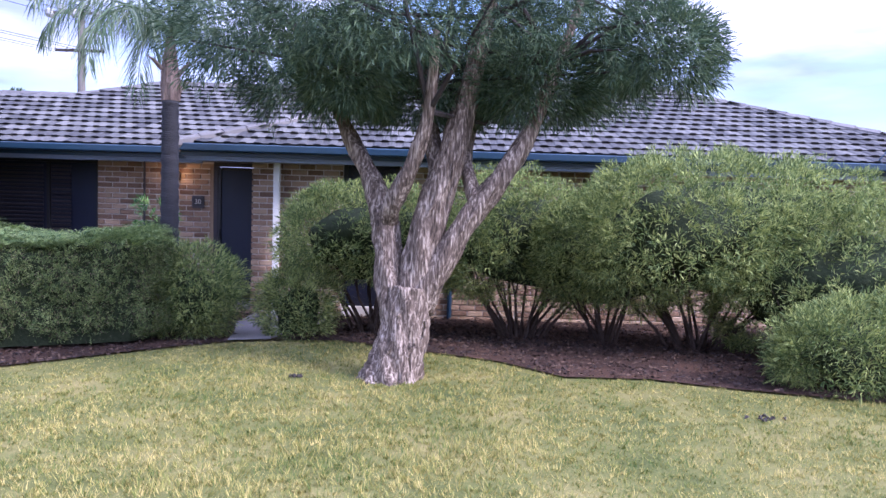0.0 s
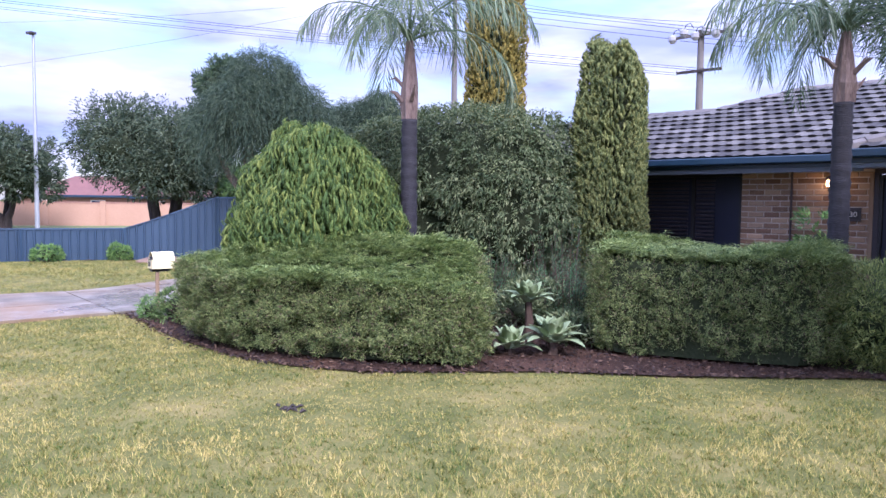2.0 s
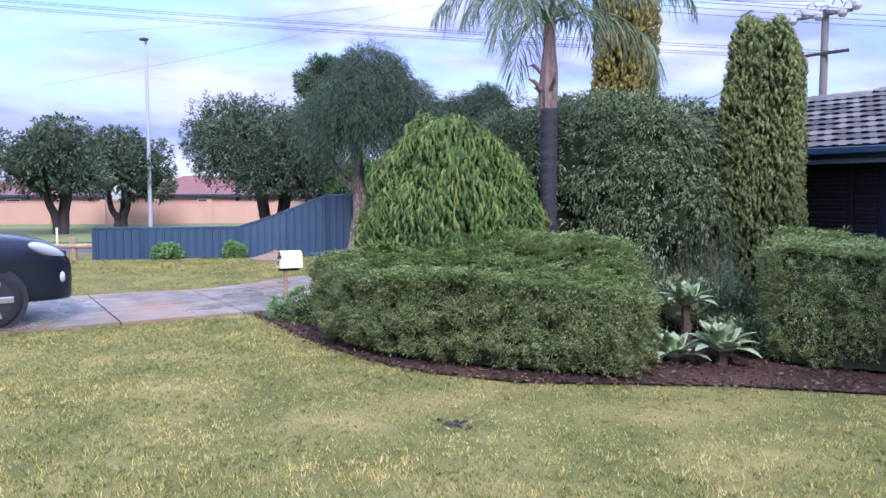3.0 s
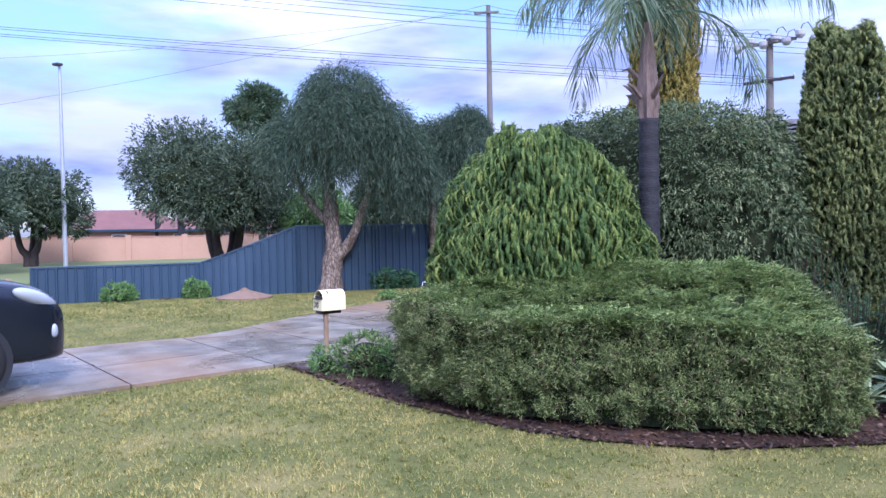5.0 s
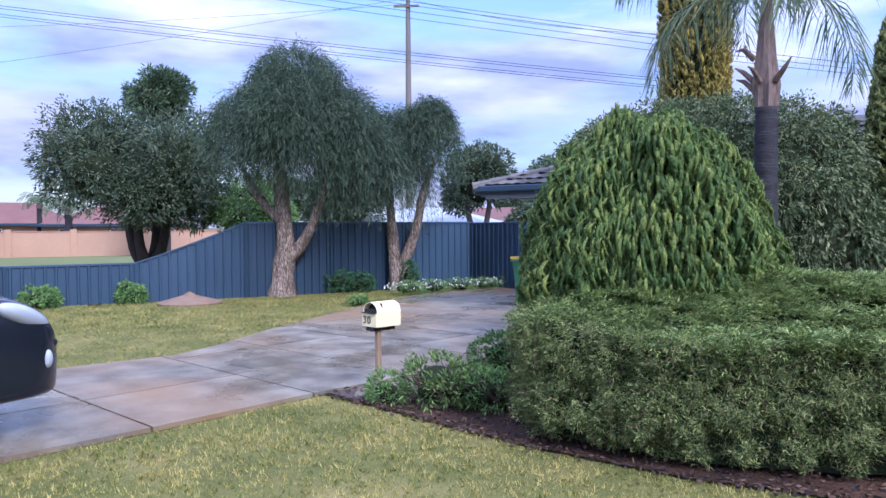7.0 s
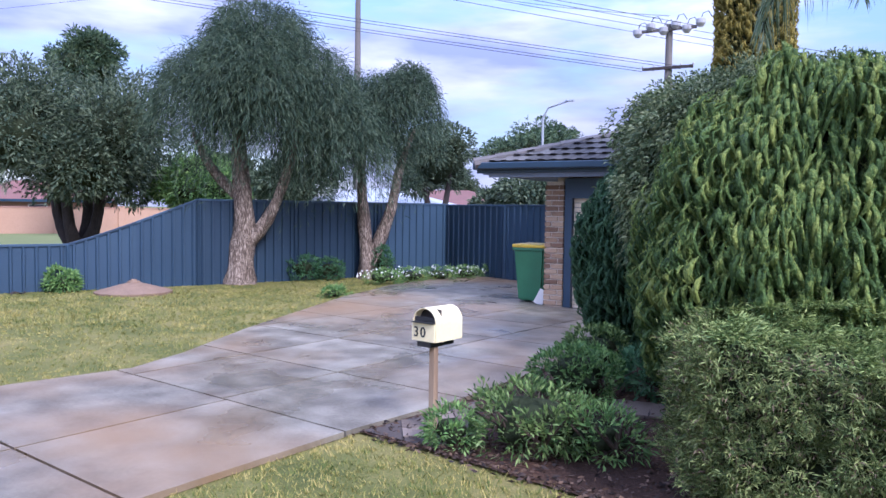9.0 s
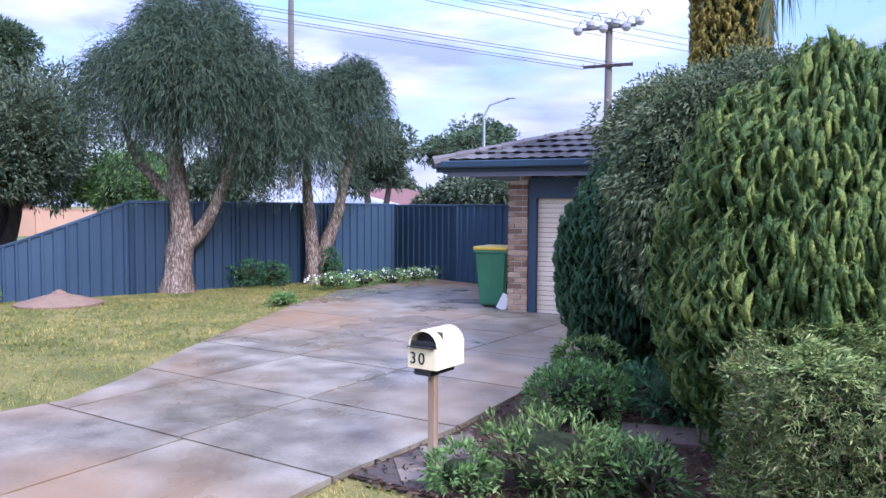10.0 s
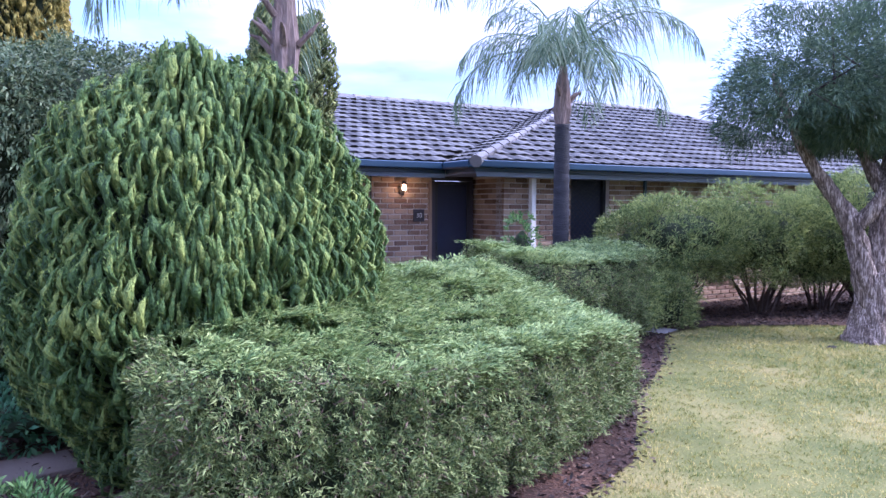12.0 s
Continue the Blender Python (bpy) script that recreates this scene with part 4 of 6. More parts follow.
for x0, x1, yy in ((-13.9, -3.98, 12.06), (-3.94, 7.9, 11.16)):
    mould = box(x1 - x0, .03, .06, ((x0 + x1) / 2, yy, GZ - .125), .005, bm=mould)
tagged(part("trim", mould, M["soffit"]), "pale blue-grey board below the fascia", "trim", "", "structure")

svc = thing("service_bracket", "steel service bracket with overhead cable on the roof edge", "bracket", (6.1, 11.0, 2.1))
part("mast", tube([(0, 0, 0), (0, 0, .45), (.06, -.02, .62), (.2, -.05, .66)], [.03, .03, .028, .02], 8), M["gutter"], svc)
part("brace", tube([(-.02, 0, .1), (-.14, .02, .3), (0, 0, .48)], [.014, .014, .014], 6), M["gutter"], svc)
part("cable", tube([(.2, -.05, .66), (4, -1.5, 2.2), (14, -5, 5.5)], [.014, .014, .014], 6), M["black"], svc)

# ---- concrete stepping slab in the bed ----
slab = thing("stepping_slab", "grey concrete stepping slab lying in the bed", "slab", (-9.9, 6.75, float(gz(-9.9, 6.75))), 8)
part("slab", box(.62, .42, .05, (0, 0, -.002), .012), M["pebble"], slab)

# ---- boundary fence ----
KINK, FDIR = np.array([-21.15, 9.6]), np.array([0.394, 0.919])


def fence_top(s):
    """Top of the fence along its run: low by the road, sweeping up to full height."""
    return 0.83 + 0.87 * (max(0.0, min(1.0, (s + 0.1) / 2.4))) ** 1.1


def steel_panel(p, q, top0, top1, mid=None):
    """A sheet with folded ribs between two posts, its upper edge following the sweep."""
    p, q = np.array(p), np.array(q)
    d = q - p
    ln = float(np.linalg.norm(d))
    d = d / ln
    nrm = np.array([d[1], -d[0]])
    n = max(2, round(ln / 0.2))
    bm = bmesh.new()
    prev = None
    for i in range(n):
        for off, dep in ((0, 0), (.34, 0), (.42, .032), (.58, .032), (.66, 0)):
            s = (i + off) / n
            c = p + d * ln * s + nrm * dep
            g = float(gz(*c)) - 0.02
            a, b = bm.verts.new((*c, g)), bm.verts.new((*c, top0 + (top1 - top0) * s - .02))
            if prev:
                bm.faces.new((prev[0], a, b, prev[1]))
            prev = (a, b)
    c = q
    a, b = bm.verts.new((*c, float(gz(*c)) - .02)), bm.verts.new((*c, top1 - .02))
    bm.faces.new((prev[0], a, b, prev[1]))
    return bm


def beam(p, q, w, h):
    """A square bar between two places in space."""
    p, q = Vector(p), Vector(q)
    d = q - p
    b = bmesh.new()
    bmesh.ops.create_cube(b, size=1, matrix=Matrix.Diagonal((w, h, d.length, 1)))
    bmesh.ops.bevel(b, geom=b.edges[:], offset=.006, segments=1, affect="EDGES")
    bmesh.ops.transform(b, matrix=Matrix.Translation((p + q) / 2) @ d.to_track_quat("Z", "Y").to_matrix().to_4x4(), verts=b.verts)
    return b


fence = thing("boundary_fence", "navy ribbed steel fence, low by the road and sweeping up", "fence")
back = thing("back_fence", "navy ribbed steel fence across the back of the drive", "fence")
stops = [-3.75, -2.55, -0.1, 0.5, 1.1, 1.7, 2.3, 4.45, 6.6, 8.65]
for s0, s1 in zip(stops, stops[1:]):
    p, q = KINK + FDIR * s0, KINK + FDIR * s1
    part("panel", steel_panel(p, q, fence_top(s0), fence_top(s1)), M["navy"], fence)
    part("rail", beam((*p, fence_top(s0)), (*q, fence_top(s1)), .05, .05), M["navy"], fence)
    if s0 <= 0 or s0 > 2.2:
        part("post", beam((*p, float(gz(*p)) - .1), (*p, fence_top(s0) + .01), .065, .065), M["navy"], fence)
q = KINK + FDIR * 8.65
corner = q.copy()
BD = np.array([0.905, -0.425])
for k in range(3):
    p2, q2 = corner + BD * 2.3 * k, corner + BD * 2.3 * (k + 1)
    part("panel", steel_panel(p2, q2, 1.68, 1.68), M["navy"], back)
    part("rail", beam((*p2, 1.68), (*q2, 1.68), .05, .05), M["navy"], back)
    part("post", beam((*p2, float(gz(*p2)) - .1), (*p2, 1.7), .065, .065), M["navy"], back)

# ---- low log barrier by the road ----
barrier = thing("log_barrier", "low weathered log barrier beside the steel fence end", "barrier")
part("rail", tube([(-22.72, 6.3, .36), (-23.3, 5.55, .355), (-24.1, 4.6, .35)], [.065, .06, .063], 12, None, .05, 0, 5), M["timber"], barrier, "round horizontal log")
for px_, py_ in ((-23.1, 5.75), (-24.0, 4.65)):
    part("post", tube([(px_ - .05, py_ + .06, float(gz(px_, py_)) - .1), (px_ - .05, py_ + .06, .56), (px_ - .05, py_ + .06, .6)], [.085, .08, .065], 12, None, .05, 0, 6), M["timber"], barrier)

# ---- hedges and shrubs ----


def hedge(name, label, outline, top_f, n_side, n_top, mats, seed, drop=0.03):
    """A clipped hedge: an outline in plan, a height over it, upright sprigs on its faces and lolling sprays on top."""
    r = np.random.default_rng(seed)
    th = thing(name, label, "hedge", (0, 0, 0))
    P = np.array(outline, float)
    cx = P.mean(0)
    # solid dark body painted as inner shade, a little smaller than the leaf skin
    ins = cx + (P - cx) * 0.86
    b = bmesh.new()
    lo = [b.verts.new((x, y, float(gz(x, y)) + .05)) for x, y in cx + (P - cx) * 0.82]
    mid = [b.verts.new((x, y, float(gz(x, y)) + .3)) for x, y in ins]
    hi = [b.verts.new((x, y, top_f(x, y) - .12)) for x, y in ins]
    hi2 = [b.verts.new((x, y, top_f(x, y) - .07)) for x, y in cx + (P - cx) * 0.82]
    k = len(P)
    for r1, r2 in ((lo, mid), (mid, hi), (hi, hi2)):
        for i in range(k):
            b.faces.new((r1[i], r1[(i + 1) % k], r2[(i + 1) % k], r2[i]))
    cv = b.verts.new((cx[0], cx[1], top_f(*cx) - .07))
    for i in range(k):
        b.faces.new((hi2[i], hi2[(i + 1) % k], cv))
    bmesh.ops.recalc_face_normals(b, faces=b.faces[:])
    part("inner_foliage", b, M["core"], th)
    # side faces
    E0, E1 = P, np.roll(P, -1, 0)
    ln = np.linalg.norm(E1 - E0, axis=1)
    # tufts of sprigs, some standing proud and some sunk, with dark hollows between
    per = 16
    nt = n_side // per
    n_side = nt * per
    e = r.choice(k, nt, p=ln / ln.sum())
    t = r.uniform(0, 1, nt)[:, None]
    xy = E0[e] * (1 - t) + E1[e] * t
    dd = unit(E1[e] - E0[e])
    nr = np.stack([dd[:, 1], -dd[:, 0]], 1)
    flip = np.sign(((xy - cx) * nr).sum(1))
    nr *= flip[:, None]
    tz = np.array([top_f(x, y) for x, y in xy])
    g0 = gz(xy[:, 0], xy[:, 1])
    u = r.uniform(0, 1, nt)
    z = g0 + .07 + u * (tz - g0 - .09)
    q = np.concatenate([xy, z[:, None]], 1)
    inn = 0.02 * lumpy(q, seed + 2, 5) + 0.05 * lumpy(q, seed + 3, 19) + r.uniform(-.10, .02, nt) - 0.13 * (u < .22) * (1 - u / .22) - .04 * np.clip((u - .9) / .1, 0, 1) ** 2
    q[:, :2] += nr * inn[:, None]
    nr3 = np.concatenate([nr, np.full((nt, 1), .35)], 1)
    aim = unit(nr3 + np.array([0, 0, .3]) + .7 * r.normal(size=(nt, 3)))
    q, nr3, aim = np.repeat(q, per, 0), np.repeat(nr3, per, 0), np.repeat(aim, per, 0)
    q = q + aim * r.uniform(-.01, .05, n_side)[:, None] + r.normal(0, .013, (n_side, 3))
    D = aim + .65 * r.normal(size=(n_side, 3))
    side = leaves(q, D, r.uniform(.02, .05, n_side), r.uniform(.0045, .009, n_side), .1, r, nr3, .6)
    side = side[r.permutation(n_side)]
    cut = n_side * 9 // 10
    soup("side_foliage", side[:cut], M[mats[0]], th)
    soup("dry_foliage", side[cut:], M["dead"], th, "dry brown sprigs among the green")
    # top
    lo_, hi_ = P.min(0), P.max(0)
    kc = n_top // 9
    c = r.uniform(lo_, hi_, (kc * 3, 2))
    c = c[inside(c[:, 0], c[:, 1], [tuple(p) for p in cx + (P - cx) * 0.95])][:kc]
    cz = np.array([top_f(x, y) for x, y in c])
    C = np.concatenate([c, cz[:, None]], 1)
    C[:, 2] += .035 * lumpy(C, seed + 7, 4) + r.normal(0, .025, len(C)) - .015
    lean = 1.2 * lumpy(C, seed + 4, 1.5) - 1.0
    # each clump is a crowd of short flat sprays, layered and leaning one way
    C, lean = np.repeat(C, 9, 0), np.repeat(lean, 9)
    m_ = len(C)
    az = lean + r.normal(0, 1.15, m_)
    spray = unit(np.stack([np.cos(az), np.sin(az), r.uniform(.0, .5, m_)], 1))
    reach = r.uniform(.10, .27, m_)
    cross = unit(np.cross(spray, np.array([0, 0, 1.0])))
    tp = []
    for kk in range(30):
        t_ = r.uniform(0.05, 1, m_)
        w_ = r.normal(0, .026, m_) * (1.2 - t_)
        base = C + spray * (t_ * reach)[:, None] + cross * w_[:, None]
        base[:, 2] += .03 * t_ - .10 * t_ * t_ * reach / .25 + r.normal(0, .008, m_)
        sd = spray * .9 + cross * (w_ * 26)[:, None] + .25 * r.normal(size=spray.shape)
        tp.append(leaves(base, sd, r.uniform(.026, .055, m_), r.uniform(.006, .011, m_), .05, r, np.array([[0, 0, 1.0]]) - .3 * spray, .5))
    # the top sprays take a lighter green than the side sprigs
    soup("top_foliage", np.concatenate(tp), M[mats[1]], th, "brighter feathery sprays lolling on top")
    return th


def hl_top(x, y):
    front = float(np.interp(x, (-9.35, -8.1, -7.1, -5.7), (4.98, 4.72, 5.05, 5.92)))
    return 0.95 - 0.05 * (x + 9.35) + 0.34 * float(sstep(0.1, 1.5, y - front)) + 0.02 * math.sin(2.6 * x)


def hm_top(x, y):
    return 1.07 + 0.1 * float(sstep(0, 1.0, y - 7.45 - 0.4 * (x + 5.3))) + 0.03 * math.sin(3.1 * x)


hedge("clipped_hedge", "long clipped juniper hedge with feathery sprawling top", [(-9.4, 4.95), (-9.15, 4.75), (-8.1, 4.72), (-7.1, 5.05), (-6.3, 5.5), (-5.7, 5.92), (-5.95, 6.3), (-6.6, 6.9), (-7.6, 6.95), (-9.1, 6.2)], hl_top, 190000, 4700, ("juniper", "juniper_top"), 11)
hedge("clipped_hedge", "boxy clipped juniper hedge below the front window", [(-5.6, 7.75), (-5.35, 7.38), (-4.3, 7.75), (-3.35, 8.2), (-3.2, 8.5), (-3.5, 9.2), (-4.6, 9.0), (-5.8, 8.5)], hm_top, 100000, 2500, ("juniper", "juniper_top"), 12)


def mound(name, label, at, radii, mat, n, seed, power=2.2, lump=.06, leaf=.09, width=.03, per=10, spread=.5, up=.5, droop=0., low=0.02, tuft=.12, inner=.84, shape=None, category="shrub", freq=3.0, puff=None, stems=0):
    """A dense rounded plant: a solid dark core as inner shade and sprays of leaves over an uneven body."""
    r = np.random.default_rng(seed)
    g = float(gz(at[0], at[1]))
    th = thing(name, label, category, (at[0], at[1], g))
    c = np.array([0, 0, at[2] - g])
    D = ball_dirs(n, r, -.85)
    P = blob(D, radii, power, lump, seed, freq)
    if shape:
        P = shape(P)
    N = unit(D / np.array(radii))
    if puff:
        # gather the sprays into rounded puffs with gaps between
        m_, pr = puff
        pick = r.integers(0, m_, n)
        pc, pn = P[:m_][pick], N[:m_][pick]
        d2 = unit(ball_dirs(n, r) + pn * .75)
        rad = pr * r.uniform(.6, 1.35, m_)[pick]
        P = pc * (1 - .3 * pr) - pn * (.35 * rad)[:, None] + d2 * rad[:, None] * (1 - .3 * r.uniform(0, 1, n) ** 2)[:, None]
        N0, P0 = unit(D / np.array(radii)), blob(D, radii, power, lump, seed, freq)
        N = unit(d2 + .35 * pn)
        flat = r.uniform(0, 1, n) < .22
        P[flat] = (shape(P0) if shape else P0)[flat] * .93
        N[flat] = N0[flat]
    else:
        P *= (1 - .10 * r.uniform(0, 1, n) ** 2)[:, None]
    P = P + c
    keep = P[:, 2] > low
    P, N = P[keep], N[keep]
    b = bmesh.new()
    bmesh.ops.create_icosphere(b, subdivisions=4, radius=1)
    Dc = unit(np.array([v.co[:] for v in b.verts]))
    Pc = blob(Dc, radii, power, lump, seed, freq)
    if shape:
        Pc = shape(Pc)
    Pc = Pc * inner + c
    Pc[:, 2] = np.maximum(Pc[:, 2], .03 if low < .15 else low + .12)
    for v, p in zip(b.verts, Pc):
        v.co = p
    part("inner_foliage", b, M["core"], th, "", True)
    V = tufts(P, N, tuft * r.uniform(.6, 1.4, len(P)), per, leaf, width, spread, r, droop, up)
    soup("foliage", V, M[mat], th)
    for k in range(stems):
        a, far = r.uniform(0, 6.28), r.uniform(.35, .8)
        e = np.array([radii[0] * far * math.cos(a), radii[1] * far * math.sin(a), max(.25, (at[2] - g) * r.uniform(.85, 1.15))])
        o = np.array([.2 * e[0] + r.normal(0, .05), .2 * e[1] + r.normal(0, .05), -.03])
        mid = o * .45 + e * .55 + np.array([r.normal(0, .05), r.normal(0, .05), -.08 * e[2]])
        tb = tube([o, o * .7 + mid * .3 + (0, 0, .05), mid, e], [.024, .02, .015, .006], 5, None, .12, 0, k)
        side_ = mid + (e - mid) * .5 + np.array([r.normal(0, .16), r.normal(0, .16), .12])
        tube([mid, (mid + side_) / 2, side_], [.012, .009, .004], 5, tb, .1, 0, k)
        part("stem", tb, M["twig"], th)
    return th


def dome_shape(P):
    z = P[:, 2]
    f = np.where(z > 0, 1 - .24 * np.clip(z / 1.46, 0, 1) ** 1.6, 1 + .0 * z)
    f = f * np.where(z < -.5, 1 - .35 * np.clip((-z - .5) / .6, 0, 1), 1)
    return np.stack([P[:, 0] * f, P[:, 1] * f, z], 1)


def fan_bush(name, label, at, radii, mats, n, seed, shape=None, leaf=.055, width=.018, hang=.0, category="shrub", inner=.78, dense=50, power=2.5, slim=1.0, grow=1.0):
    """A conifer bush whose skin is a crowd of upright plumes, frayed with small scales."""
    r = np.random.default_rng(seed)
    g = float(gz(at[0], at[1]))
    th = thing(name, label, category, (at[0], at[1], g))
    c = np.array([0, 0, at[2] - g])
    # solid core, coloured dark in place of the shade between plumes
    b = bmesh.new()
    bmesh.ops.create_icosphere(b, subdivisions=4, radius=1)
    Dc = unit(np.array([v.co[:] for v in b.verts]))
    Pc = blob(Dc, radii, 2.2 if power < 3 else power, .05, seed)
    Pc = (shape(Pc) if shape else Pc) * inner + c
    Pc[:, 2] = np.maximum(Pc[:, 2], .03)
    for v, p in zip(b.verts, Pc):
        v.co = p
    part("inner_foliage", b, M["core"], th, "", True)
    D = ball_dirs(n, r, -.9)
    P = blob(D, radii, power, .06, seed, 4)
    P = shape(P) if shape else P
    N = unit(D / np.array(radii))
    P = P * (1 - .17 * r.uniform(0, 1, n) ** 1.2 + .045 * lumpy(P * np.array([1, 1, .4]), seed + 9, 15))[:, None] + c
    keep = P[:, 2] > .05
    P, N = P[keep], N[keep]
    m = len(P)
    zz = np.array([0, 0, 1.0])
    tang = zz - N * N[:, 2:3]
    up = unit(tang + N * (.28 + .5 * np.clip(N[:, 2:3] - .6, 0, 1)) + .17 * r.normal(size=(m, 3)))
    size = r.uniform(.11, .27, m) * grow
    fat = r.uniform(.009, .019, m) * slim
    flat = unit(np.cross(up, N) + .35 * r.normal(size=(m, 3)))
    thick = unit(np.cross(flat, up))
    # each plume: a flattened spindle, swelling above its base and pointed at the tip
    lv_s, lv_r, sides = (0.0, .25, .55, .82, 1.0), (.5, .95, 1.0, .6, .04), 5
    V = []
    for s, w in zip(lv_s, lv_r):
        mid = P + up * ((s - .5) * size)[:, None] + N * (.13 * math.sin(math.pi * min(1, s * .8 + .1)) - .05)
        for q in range(sides):
            a = 2 * math.pi * q / sides
            rad = fat * w * (1 + .35 * r.normal(size=m))
            V.append(mid + flat * (1.25 * math.cos(a) * rad)[:, None] + thick * (.8 * math.sin(a) * rad)[:, None])
    V = np.stack(V, 1)
    nv = V.shape[1]
    quad = []
    for a in range(len(lv_s) - 1):
        for q in range(sides):
            quad.append((a * sides + q, a * sides + (q + 1) % sides, (a + 1) * sides + (q + 1) % sides, (a + 1) * sides + q))
    F = (np.array(quad)[None] + (np.arange(m) * nv)[:, None, None]).reshape(-1, 4)
    # darker bodies under lighter scales put part of the depth shading into colour
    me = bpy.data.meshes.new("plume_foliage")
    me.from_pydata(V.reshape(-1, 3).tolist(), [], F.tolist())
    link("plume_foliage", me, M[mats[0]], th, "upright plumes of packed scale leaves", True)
    # loose scales that fray the plumes' edges and tips, in the lighter green
    fringe = []
    for k in range(dense):
        s = r.uniform(.12, 1.0, m) ** .75
        a = r.uniform(0, 6.28, m)
        rad = fat * np.interp(s, lv_s, lv_r) * r.uniform(.75, 1.1, m)
        ring = flat * (1.25 * np.cos(a))[:, None] + thick * (.8 * np.sin(a))[:, None]
        base = P + up * ((s - .5) * size)[:, None] + N * (.13 * np.sin(np.pi * np.minimum(1, s * .8 + .1)) - .05)[:, None] + ring * rad[:, None]
        d = up + ring * .55 + .25 * r.normal(size=(m, 3))
        fringe.append(leaves(base, d, leaf * r.uniform(.6, 1.3, m), width * r.uniform(.7, 1.3, m), 0, r, ring, .4))
    soup("foliage", np.concatenate(fringe), M[mats[1]], th, "")
    return th


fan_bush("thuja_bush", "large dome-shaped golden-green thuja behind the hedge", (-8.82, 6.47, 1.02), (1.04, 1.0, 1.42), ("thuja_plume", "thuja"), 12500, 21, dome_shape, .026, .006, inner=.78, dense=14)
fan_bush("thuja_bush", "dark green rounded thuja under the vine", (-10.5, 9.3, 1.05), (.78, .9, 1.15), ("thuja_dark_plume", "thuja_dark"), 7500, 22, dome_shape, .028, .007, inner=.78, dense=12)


def turned(a, shift=(0, 0)):
    ca, sa = math.cos(a), math.sin(a)

    def f(P):
        return np.stack([P[:, 0] * ca - P[:, 1] * sa, P[:, 0] * sa + P[:, 1] * ca, P[:, 2]], 1)
    return f


mound("vine_mound", "tall mass of glossy climbing vine over a hidden frame", (-9.12, 9.6, 1.68), (1.9, 1.15, 1.36), "vine", 9500, 23, 3.0, .09, .062, .02, 10, .7, -.25, .35, .1, .12, .84, turned(.62), "vine", 4, (420, .2))
mound("vine_mound", "low crown of vine spilling towards the drive", (-9.9, 8.85, 1.9), (.85, .9, .95), "vine", 3000, 24, 2.2, .1, .065, .022, 9, .7, -.3, .4, .9, .16, .84, None, "vine", 4)


def column(name, label, at, radius, height, mat, n, seed):
    """A narrow upright cypress of packed upright plumes."""
    def sh(P):
        z = P[:, 2] / (height / 2)
        f = 1 - .12 * np.clip((z - .6) / .4, 0, 1) ** 2
        return np.stack([P[:, 0] * f, P[:, 1] * f, P[:, 2]], 1)
    th = fan_bush(name, label, (at[0], at[1], height / 2), (radius * .93, radius * .93, height / 2 - .08), (mat + "_plume", mat), n, seed, sh, .032, .007, 0, "tree", .8, 14, 5.0, 1.0, .75)
    return th


column("pencil_cypress", "narrow upright green cypress by the front window", (-7.02, 10.52), .45, 3.95, "cypress", 7000, 31)
column("pencil_cypress", "tall narrow golden cypress beside the garage", (-9.82, 11.2), .42, 6.8, "golden", 7500, 32)


def soft_bush(label, at, radii, n, seed, stems=9, low=.04, lump=.17, freq=4.6):
    """A loose feathery bush: billowing lobes of fine leaves over bare stems."""
    return mound("feathery_bush", label, at, radii, "soft", int(n * 1.4), seed, 2.3, lump, .075, .0105, 12, 1.2, .7, .12, low, .09, .66, None, "bush", freq, (max(20, n // 20), .25), stems)


soft_bush("loose feathery green bush beside the porch", (-1.15, 9.9, 1.1), (1.2, .85, .62), 2300, 41, 16, .5)
soft_bush("feathery green bush with bare stems below", (0.75, 9.8, 1.15), (1.35, .9, .78), 2700, 42, 18, .52)
soft_bush("feathery green bush leaning on the larger one", (1.75, 9.4, .95), (.85, .75, .68), 1600, 46, 12, .4)
soft_bush("large rounded feathery bush against the brick wall", (2.75, 9.1, 1.3), (1.75, 1.35, .88), 4600, 43, 18, .55)
soft_bush("feathery bush spreading below the large one", (4.0, 8.5, .8), (1.05, 1.15, 1.05), 2900, 49, 6)
soft_bush("rounded feathery bush beyond the large one", (5.2, 8.6, .55), (1.3, 1.4, .8), 2400, 48, 4)
soft_bush("low spreading feathery bush at the lawn's edge", (3.75, 7.15, .34), (.9, .5, .46), 1700, 44, 3)
soft_bush("low bright feathery shrub beside the path", (-1.95, 9.25, .28), (.34, .34, .42), 700, 47, 3)
soft_bush("small feathery shrub beside the clipped hedge", (-3.12, 8.95, .4), (.46, .42, .48), 1200, 45, 3)


def leafy_shrub(label, at, rad, h, n, seed, mat="shrub", stems=6, leaf=.075, width=.026):
    return mound("garden_shrub", label, (at[0], at[1], h * .52 + float(gz(*at))), (rad, rad * .85, h * .5), mat, n, seed, 2.2, .16, leaf, width, 8, 1.1, .6, .1, .04, .08, .62, None, "shrub", 4, None, stems)


leafy_shrub("low leafy shrub with woody stems by the letterbox", (-10.32, 5.42), .4, .42, 300, 51, "hebe", 34, .055, .016)
leafy_shrub("low leafy shrub with woody stems by the letterbox", (-9.9, 5.5), .24, .32, 130, 511, "shrub", 14, .055, .016)
leafy_shrub("small bright green plant at the letterbox foot", (-10.83, 5.2), .16, .24, 130, 52, "shrub", 0, .05, .014)
leafy_shrub("leafy green shrub at the drive's edge", (-10.55, 6.95), .34, .42, 300, 53, "shrub", 6, .055, .02)
leafy_shrub("leafy green shrub at the drive's edge", (-10.72, 8.0), .3, .42, 260, 54, "hebe", 6, .055, .02)
leafy_shrub("dark leafy shrub under the thuja", (-9.85, 7.3), .4, .4, 240, 55, "thuja_dark")
